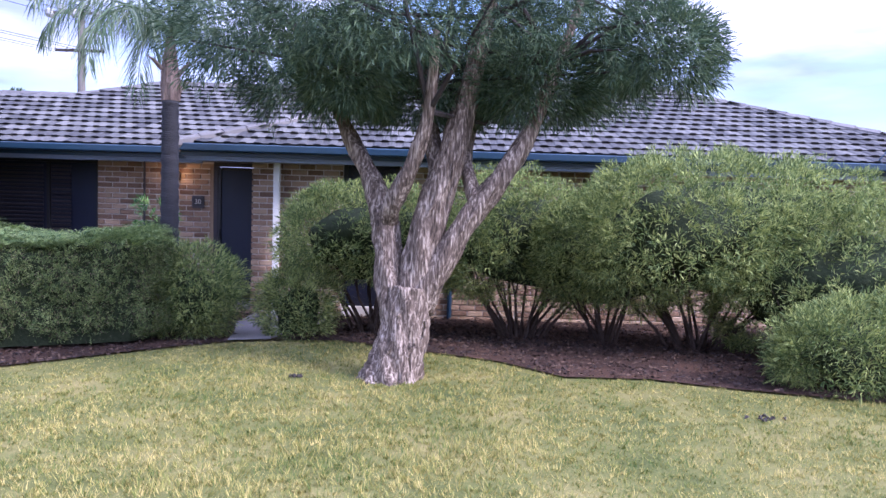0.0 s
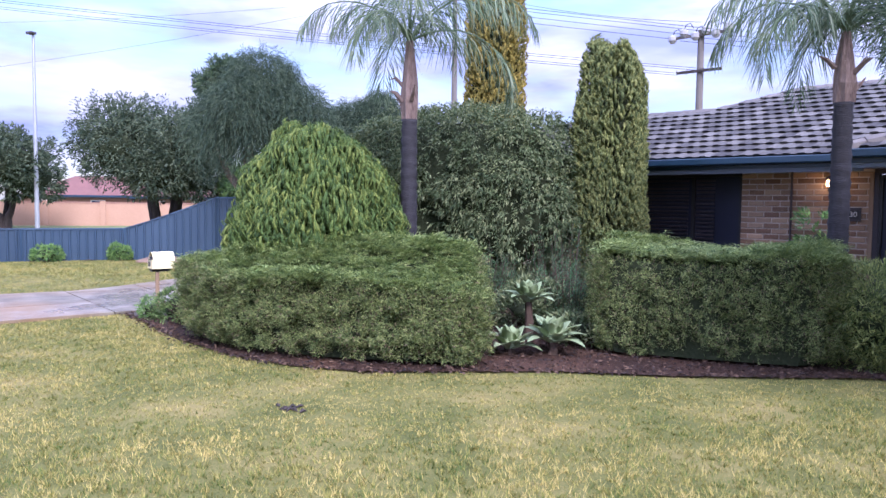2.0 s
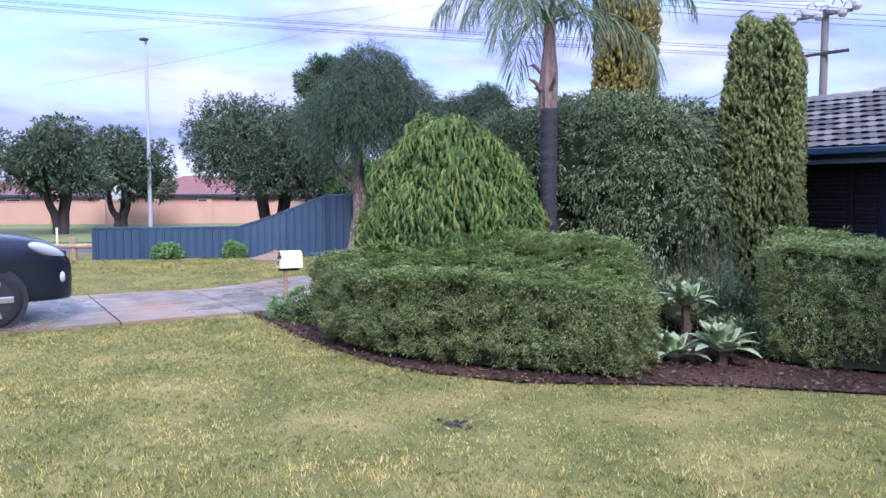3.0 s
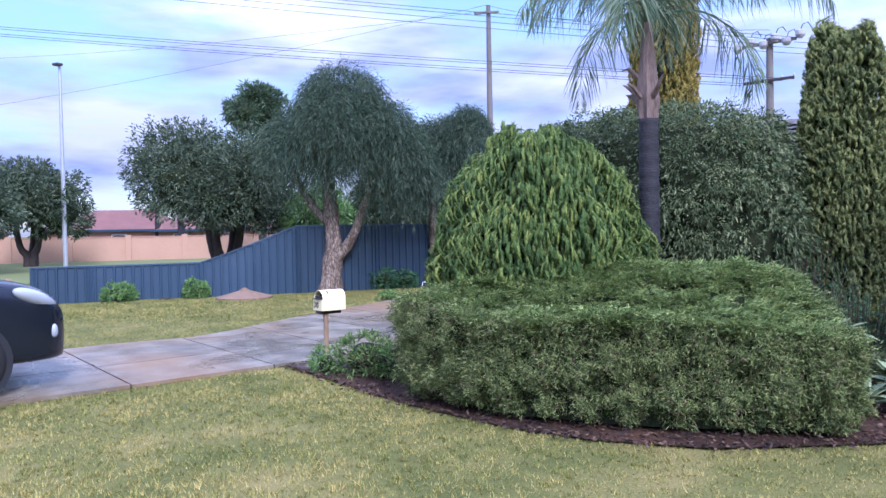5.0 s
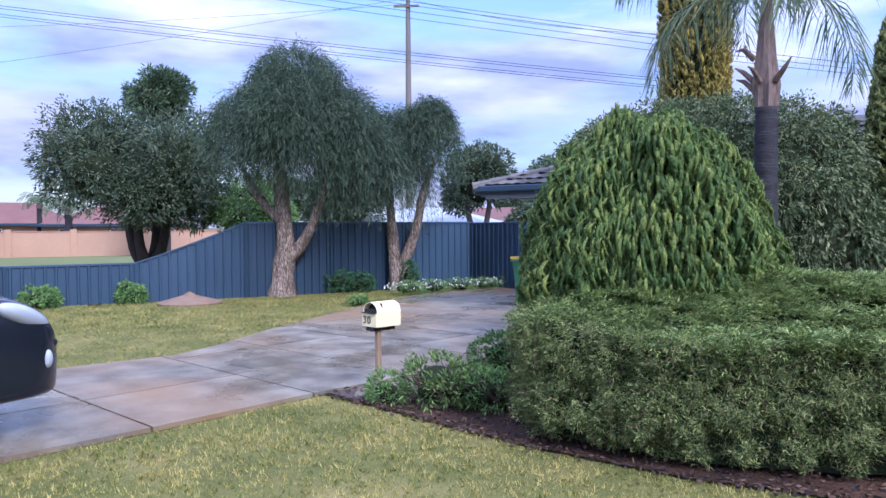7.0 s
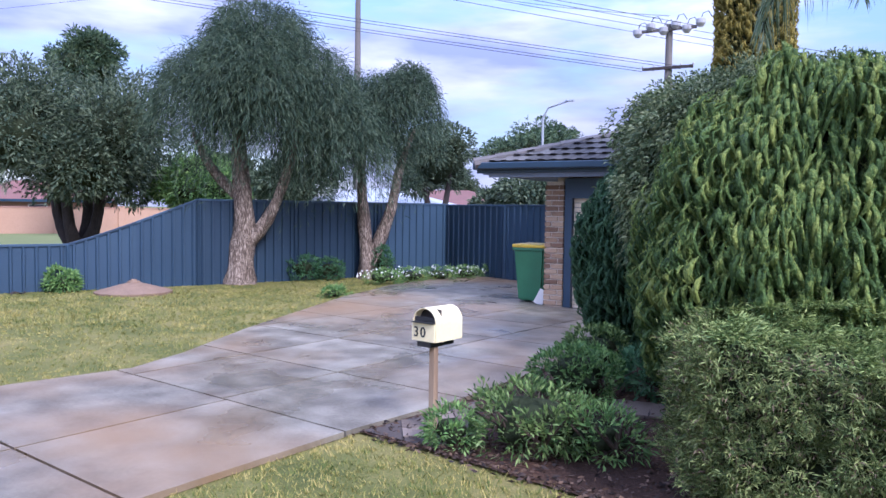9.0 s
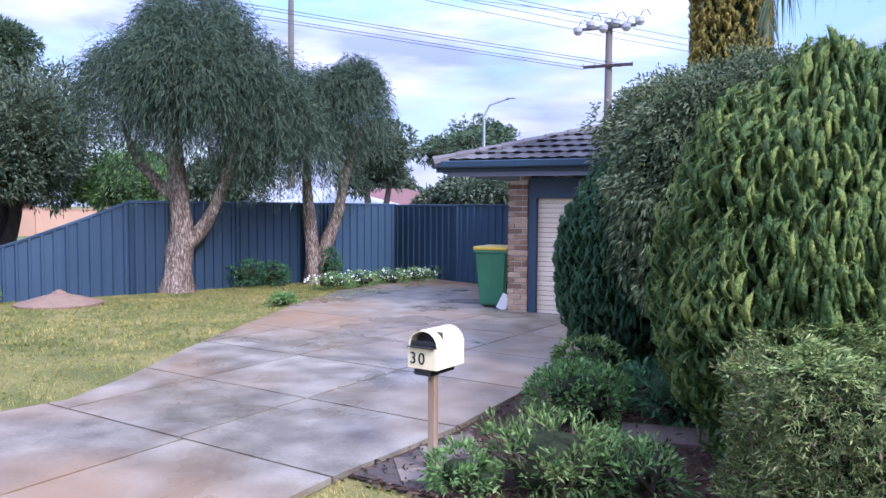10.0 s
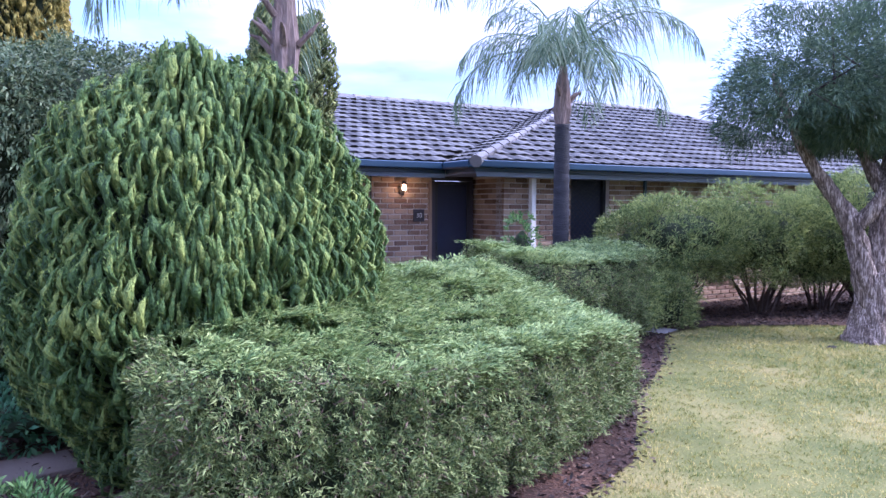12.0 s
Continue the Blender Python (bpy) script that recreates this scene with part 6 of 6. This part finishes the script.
for i in range(4):
    bb.faces.new((rr1[i], rr1[(i + 1) % 4], rr2[(i + 1) % 4], rr2[i]))
bb.faces.new(rr1[::-1])
bb.faces.new(rr2)
bmesh.ops.bevel(bb, geom=bb.edges[:], offset=.03, segments=2, affect="EDGES")
part("body", bb, M["bin"], bn)
part("rim", box(.6, .72, .05, (0, 0, .89), .015), M["bin"], bn)
part("lid", box(.6, .74, .06, (0, 0, .94), .025), M["lid"], bn, "yellow lid")
part("handle", tube([(-.2, .38, .93), (.2, .38, .93)], [.016, .016], 8), M["bin"], bn)
for sx in (-.27, .27):
    b = tube([(sx - .025, .2, .1), (sx + .025, .2, .1)], [.1, .1], 18)
    part("wheel", b, M["tyre"], bn)
board = thing("white_board", "white offcut leaning against the bin", "board", (-13.25, 12.65, float(gz(-13.25, 12.65)) + .045), 0)
part("board", box(.16, .02, .26, (0, 0, 0), .004, m=pose(0, 0, 0, -12, 24, 0)), M["white"], board)

# ---- rusted conical lid on the left lawn, dark litter on the lawns ----
lid = thing("conical_lid", "rusty low conical cover lying on the lawn", "cover", (-19.95, 9.95, 0))
part("cone", tube([(0, 0, -.02), (0, 0, .03), (0, 0, .18), (0, 0, .21)], [.66, .66, .12, .1], 32), M["rust"], lid)
part("knob", tube([(0, 0, .2), (0, 0, .24)], [.07, .05], 12), M["rust"], lid)


def litter(label, at, s, seed):
    r = np.random.default_rng(seed)
    th = thing("bark_litter", label, "litter", (at[0], at[1], float(gz(*at))))
    for k in range(9):
        a = r.uniform(0, 6.28)
        c = np.array([r.normal(0, s), r.normal(0, s * .6), .01])
        d = np.array([math.cos(a), math.sin(a), r.uniform(0, .3)]) * s
        part("bark_piece", tube([c - d * .5, c + d * .1 + (0, 0, .01), c + d * .5], [.004, .014, .004], 5, None, .3, 0, seed + k), M["bark_dark"], th)


litter("dark clump of fallen bark on the lawn", (-5.91, 3.91), .07, 1)
litter("small dark twig lying on the lawn", (-1.55, 7.0), .04, 2)
litter("small dark twig lying on the lawn", (2.25, 6.05), .05, 3)
litter("dark fallen palm bark at the fence foot", (-21.35, 8.65), .16, 4)

# ---- marker post on the road's edge ----
mk = thing("marker_post", "slim white and yellow marker post at the road edge", "post", (-26.5, 6.2, float(gz(-26.5, 6.2))))
part("post", box(.1, .04, .95, (0, 0, -.05), .01), M["white"], mk)
part("band", box(.108, .048, .45, (0, 0, .0), .01), M["lid"], mk, "yellow lower band")

# ---- car in the drive ----
car = thing("parked_car", "dark charcoal wagon parked nose-in on the drive", "car", (-13.05, .75, .045), 0)
# sections from tail to nose: y, half width low, half width belt, belt height, roof half width, roof height
SEC = [(-2.25, .70, .72, .95, .55, 1.0), (-2.15, .80, .82, 1.0, .62, 1.35), (-1.6, .86, .88, 1.0, .66, 1.6), (-.6, .87, .89, .99, .68, 1.66), (.3, .87, .89, .99, .66, 1.64), (.75, .87, .89, 1.0, .63, 1.52), (1.2, .87, .89, 1.0, .68, 1.08), (1.6, .87, .88, .98, .70, 1.05), (2.0, .85, .87, .92, .66, 1.0), (2.2, .80, .82, .82, .6, .9), (2.32, .66, .68, .70, .5, .76), (2.35, .6, .62, .66, .45, .70)]
cb = bmesh.new()
rings = []
for y, wl0, wb, zb, wr, zt in SEC:
    zb, zt = zb * 1.07, zt * 1.07
    half = [(wl0 * .96, .24), (wl0, .34), (wb * 1.01, (.34 + zb) / 2), (wb, zb), ((wb * .35 + wr * .65), zb + (zt - zb) * .62), (wr * .93, zt - .02), (wr * .5, zt)]
    ring = [cb.verts.new((x, y, z)) for x, z in half] + [cb.verts.new((-x, y, z)) for x, z in half[::-1]]
    rings.append(ring)
for a, b in zip(rings, rings[1:]):
    for i in range(len(a)):
        k = (i + 1) % len(a)
        cb.faces.new((a[i], a[k], b[k], b[i]))
cb.faces.new(rings[0][::-1])
cb.faces.new(rings[-1])
bmesh.ops.recalc_face_normals(cb, faces=cb.faces[:])
carb = part("body", cb, M["paint"], car, "dark charcoal painted body", True)
sub = carb.modifiers.new("round", "SUBSURF")
sub.levels = sub.render_levels = 2
for sx in (-1, 1):
    g1 = bmesh.new()
    g1.faces.new([g1.verts.new((sx * x, y, z)) for x, y, z in ((.885, -1.5, 1.04), (.885, .95, 1.04), (.75, .45, 1.46), (.73, -1.35, 1.5))])
    part("side_window", g1, M["car_glass"], car, "dark side glass")
    hb = bmesh.new()
    bmesh.ops.create_icosphere(hb, subdivisions=3, radius=1)
    bmesh.ops.transform(hb, matrix=pose(sx * .78, 2.02, .90, -22, 0, sx * 24) @ Matrix.Diagonal((.095, .26, .08, 1)), verts=hb.verts)
    hl = part("headlight", hb, M["lens"], car, "clear headlight", True)
    fb = bmesh.new()
    bmesh.ops.create_icosphere(fb, subdivisions=2, radius=1)
    bmesh.ops.transform(fb, matrix=pose(sx * .8, 2.18, .57, 0, 0, sx * -40) @ Matrix.Diagonal((.04, .04, .075, 1)), verts=fb.verts)
    part("fog_light", fb, M["lens"], car, "round pale fog light", True)
    part("mirror", box(.18, .1, .13, (sx * .98, .85, 1.0), .04), M["paint"], car)
    for wy in (-1.3, 1.38):
        wb_ = tube([(sx * .70, wy, .34), (sx * .74, wy, .34), (sx * .88, wy, .34), (sx * .905, wy, .34)], [.31, .35, .35, .31], 32)
        wh = part("wheel", wb_, M["tyre"], car, "", True)
        # solid dark disc in place of the shaded hollow behind the spokes
        part("rim", tube([(sx * .86, wy, .34), (sx * .91, wy, .34)], [.245, .235], 28), M["plastic"], wh, "flat dark disc behind silver spokes, drawn for the shaded hollow")
        ar = tube([(sx * .78, wy, .34), (sx * .884, wy, .34)], [.41, .4], 32)
        part("wheel_arch", ar, M["plastic"], car, "dark wheel arch")
        wh2 = tube([(sx * .80, wy, .34), (sx * .907, wy, .34)], [.345, .30], 32)
        part("tyre", wh2, M["tyre"], wh)
        for q in range(5):
            a5 = 1.2566 * q
            part("spoke", beam((sx * .913, wy + .03 * math.cos(a5), .34 + .03 * math.sin(a5)), (sx * .913, wy + .235 * math.cos(a5), .34 + .235 * math.sin(a5)), .03, .075), M["alloy"], wh)
part("bumper", box(1.5, .42, .3, (0, 2.08, .33), .12), M["plastic"], car, "dark plastic lower bumper")
# strip added for the lighter reflection on the bumper's upper edge
part("bumper_glint", box(1.48, .4, .06, (0, 2.1, .645), .028), M["paint"], car, "added strip standing for a reflection along the bumper")
part("grille", box(.8, .08, .16, (0, 2.3, .72), .03), M["plastic"], car)
ws = bmesh.new()
ws.faces.new([ws.verts.new(p) for p in ((-.64, 1.17, 1.08), (.64, 1.17, 1.08), (.56, .78, 1.5), (-.56, .78, 1.5))])
part("windscreen", ws, M["car_glass"], car, "dark windscreen")

# ---- poles, lamps, wires ----


def wire(name, p, q, sag, rad=.012, label="thin black overhead power line"):
    p, q = Vector(p), Vector(q)
    pts = [p.lerp(q, i / 24) - Vector((0, 0, 4 * sag * (i / 24) * (1 - i / 24))) for i in range(25)]
    th = thing("power_line", label, "cable", group="overhead power lines")
    part("cable", tube(pts, [rad] * 25, 5), M["wire"], th)


P1 = (-16.0, 33.6)
p1 = thing("power_pole", "grey timber power pole with two crossarms and insulators", "pole", (*P1, -.06))
part("shaft", tube([(0, 0, -.2), (0, 0, 5), (0, 0, 9.6)], [.2, .17, .14], 14, None, .02), M["pole"], p1)
for z, w in ((9.3, 1.15), (7.7, 1.05)):
    part("crossarm", box(2 * w, .1, .12, (0, -.16, z), .01), M["pole"] if z > 9 else M["bark_dark"], p1)
for k, x in enumerate((-1.05, -.55, .55, 1.05)):
    part("insulator", tube([(x, -.16, 7.8), (x, -.16, 7.86), (x, -.16, 7.92)], [.04, .05, .02], 8), M["ceramic"], p1)
for k, x in enumerate((-1.3, -.75, -.2, .3, .75, 1.3)):
    z = 9.35 if k % 2 else 9.15
    part("insulator", tube([(x, -.16, z), (x, -.16, z + .12), (x, -.16, z + .3), (x, -.16, z + .36)], [.11, .2, .2, .08], 12), M["ceramic"], p1)
    part("jumper_loop", tube([(x, -.16, z + .3), (x + .1, -.16, z + .55), (x + .3, -.16, z + .6), (x + .45, -.16, z + .35)], [.02, .02, .02, .02], 5), M["wire"], p1)
P3 = (-16.0 - 62 * .80, 33.6 - 62 * .58)
for x in (-1.05, -.55, .55, 1.05):
    wire("w", (P1[0] + x, P1[1] - .16, 7.62), (P3[0] + x, P3[1] + .5, 15.0), .35)
for x in (-1.3, -.2, .75, 1.3):
    wire("w", (P1[0] + x, P1[1] - .16, 9.3), (P3[0] + x, P3[1] + .5, 18.5), .35)
for x in (-1.0, 0, 1.0):
    wire("w", (P1[0] + x, P1[1], 9.2), (P1[0] + 40 + x, P1[1] + 38, 8.0), .8)
p2 = thing("power_pole", "tall grey power pole with a small top crossarm", "pole", (-37.2, 40.5, -.4))
part("shaft", tube([(0, 0, -.2), (0, 0, 9), (0, 0, 17.3)], [.24, .21, .15], 14), M["pole"], p2)
part("crossarm", box(1.7, .12, .14, (0, -.2, 16.7), .01, 30), M["pole"], p2)
wire("w", (-37.2, 40.3, 16.9), (-90, 20, 13.5), .5)
wire("w", (-37.2, 40.3, 16.5), (-90, 24, 19.5), .5)
wire("w", (-37.2, 40.3, 16.9), (P1[0], P1[1], 9.9), .5)
lm = thing("street_lamp", "tall slender steel street lamp in the reserve", "lamp", (-53.5, 18.3, -.4), 20)
part("mast", tube([(0, 0, -.2), (0, 0, 6), (0, 0, 12.5)], [.15, .12, .08], 12), M["steel"], lm)
part("head", box(.5, .4, .16, (0, -.15, 12.5), .04), M["slat"], lm, "dark lamp head")
sl_ = thing("street_lamp", "curved-arm steel street lamp behind the garage", "lamp", (-21.4, 33.0, -.1), 0)
part("mast", tube([(0, 0, -.2), (0, 0, 3), (.0, 0, 5.9), (.25, 0, 6.35), (1.2, 0, 6.6)], [.08, .07, .05, .045, .035], 10), M["steel"], sl_)
part("head", box(.4, .14, .07, (1.25, 0, 6.57), .02), M["steel"], sl_)

# ---- estate wall, far houses ----
ew = thing("estate_wall", "long orange-tan rendered estate wall with piers across the reserve", "wall", kind="structure")
w0, w1_ = Vector((-79, -6, 0)), Vector((-38, 64, 0))
dw = (w1_ - w0).normalized()
rzw = math.degrees(math.atan2(dw.y, dw.x))
nseg = 20
for k in range(nseg):
    a = w0.lerp(w1_, k / nseg)
    c = w0.lerp(w1_, (k + .5) / nseg)
    ls = (w1_ - w0).length / nseg
    part("panel", box(ls, .15, 1.75, (0, 0, 0), .01, m=pose(c.x, c.y, -.42, 0, 0, rzw)), M["estate_wall"], ew)
    part("pier", box(.4, .4, 1.95, (0, 0, 0), .02, m=pose(a.x, a.y, -.42, 0, 0, rzw)), M["estate_wall"], ew)
    part("coping", box(ls, .22, .08, (0, 0, 1.75), .01, m=pose(c.x, c.y, -.42, 0, 0, rzw)), M["far_brick"], ew)


def far_house(label, at, rz, lx, ly, hw, hr, roof_m, wall_m="far_brick"):
    th = thing("house", label, "house", (at[0], at[1], -.45), rz)
    part("wall", box(lx, ly, hw, (0, 0, 0)), M[wall_m], th)
    b = bmesh.new()
    o = .5
    e = [b.verts.new(p) for p in ((-lx / 2 - o, -ly / 2 - o, hw), (lx / 2 + o, -ly / 2 - o, hw), (lx / 2 + o, ly / 2 + o, hw), (-lx / 2 - o, ly / 2 + o, hw))]
    t = [b.verts.new(p) for p in ((-lx / 2 + ly / 2, 0, hw + hr), (lx / 2 - ly / 2, 0, hw + hr))]
    b.faces.new((e[0], e[1], t[1], t[0]))
    b.faces.new((e[2], e[3], t[0], t[1]))
    b.faces.new((e[1], e[2], t[1]))
    b.faces.new((e[3], e[0], t[0]))
    b.faces.new(e[::-1])
    part("roof", b, M[roof_m], th)
    part("fascia", box(lx + 1.04, ly + 1.04, .2, (0, 0, hw - .1)), M["gutter"], th)
    for k in range(3):
        wn_ = part("window", box(1.3, .1, 1.1, (-lx / 3 + k * lx / 3, -ly / 2 - .03, .95), .02), M["white"], th)
        part("pane", box(1.14, .04, .94, (-lx / 3 + k * lx / 3, -ly / 2 - .075, 1.03)), M["dark"], wn_)
    return th


far_house("red-tiled brick house over the estate wall", (-77, 32.5), 60, 13, 8, 2.4, 2.0, "red_roof")
far_house("red-tiled brick house over the estate wall", (-66, 37), 60, 11, 8, 2.3, 1.6, "red_roof")
far_house("red-tiled brick house over the estate wall", (-83, 17), 60, 12, 8, 2.3, 1.6, "red_roof")
far_house("neighbour's house with pale metal roof behind the fence", (-31, 34), 20, 9, 7, 2.0, 1.1, "pale_roof", "white")
far_house("low red-roofed house behind the back fence", (-34, 47), 5, 11, 8, 2.1, 1.3, "red_roof")
far_house("small shed with a pale metal roof behind the back fence", (-16.6, 23.5), 0, 3.5, 3, 1.75, .4, "pale_roof", "white")
far_house("neighbour's house on the opposite side of the lawn", (-2, -22), 180, 14, 8, 2.6, 1.9, "red_roof")
far_house("brick house further along the street", (22, 14), 0, 12, 9, 2.5, 1.9, "red_roof")

# ---- grass blades, mulch chips ----
r = np.random.default_rng(77)


def grass(name, box_, n, hgt, seed, dense=None, blades=7):
    r = np.random.default_rng(seed)
    x, y = r.uniform(box_[0], box_[1], n), r.uniform(box_[2], box_[3], n)
    bad = inside(x, y, BED_LEFT) | inside(x, y, BED_RIGHT) | inside(x, y, DRIVE) | inside(x, y, PATHWAY)
    if dense is not None:
        bad |= r.uniform(0, 1, n) > dense(x, y)
    x, y = x[~bad], y[~bad]
    m = len(x)
    f = .5 + .5 * lumpy(np.stack([x, y, 0 * x], 1), 9, 1.6)
    P = np.stack([x, y, gz(x, y) - .004], 1)
    lean = r.uniform(0, 6.28, m)
    tall = hgt * r.uniform(.5, 1.25, m) * (.7 + .5 * f)
    out = []
    for k in range(blades):
        a = lean + r.normal(0, .9, m)
        h = tall * r.uniform(.6, 1.15, m)
        ln = r.uniform(.4, 1.3, m) * h
        w = r.uniform(.0018, .004, m)
        o = P + np.stack([r.normal(0, .014, m), r.normal(0, .014, m), 0 * a], 1)
        sx = np.stack([-np.sin(a) * w, np.cos(a) * w, 0 * a], 1)
        tip = o + np.stack([np.cos(a) * ln, np.sin(a) * ln, h], 1)
        out.append(np.stack([o - sx, o + sx, tip], 1))
    ob = soup(name, np.concatenate(out), M["blade"])
    return tagged(ob, "short green and straw-yellow grass blades of the lawn", "grass", "", "stuff")


grass("lawn_grass", (-12, 7.5, -5, 9.2), 165000, .036, 1, lambda x, y: np.clip(1.25 - .1 * np.abs(y - 3), .12, 1) * np.clip((y + 5) / 3, 0, 1))
grass("lawn_grass", (-23.5, -13.5, 1.0, 18), 42000, .042, 2, lambda x, y: ((x + 21.15) * .919 - (y - 9.6) * .394 > .05) * 1.0)


def chips(name, poly, n, seed):
    r = np.random.default_rng(seed)
    P = np.array(poly)
    x, y = r.uniform(P[:, 0].min(), P[:, 0].max(), n), r.uniform(P[:, 1].min(), P[:, 1].max(), n)
    k = inside(x, y, poly)
    x, y = x[k], y[k]
    b = np.stack([x, y, gz(x, y) + .025 + r.uniform(0, .02, len(x))], 1)
    d = r.normal(size=b.shape) * np.array([1, 1, .25])
    ob = soup(name, leaves(b, d, r.uniform(.02, .07, len(x)), r.uniform(.01, .025, len(x)), 0, r), M["chip"])
    return tagged(ob, "loose dark bark chips over the garden bed", "mulch", "", "stuff")


chips("mulch_chips", BED_LEFT, 26000, 3)
chips("mulch_chips", BED_RIGHT, 26000, 4)
x_ = np.random.default_rng(8)
ea = np.array(BED_LEFT[:13])
seg = x_.integers(0, 12, 900)
tt = x_.uniform(0, 1, (900, 1))
pp = ea[seg] * (1 - tt) + ea[seg + 1] * tt + x_.normal(0, .045, (900, 2))
eb = np.concatenate([pp, (gz(pp[:, 0], pp[:, 1]) + .03)[:, None]], 1)
tagged(soup("bed_edge_chips", leaves(eb, x_.normal(size=eb.shape) * [1, 1, .2], .05, .02, 0, x_), M["chip"]), "scattered bark chips spilling onto the lawn", "mulch", "", "stuff")
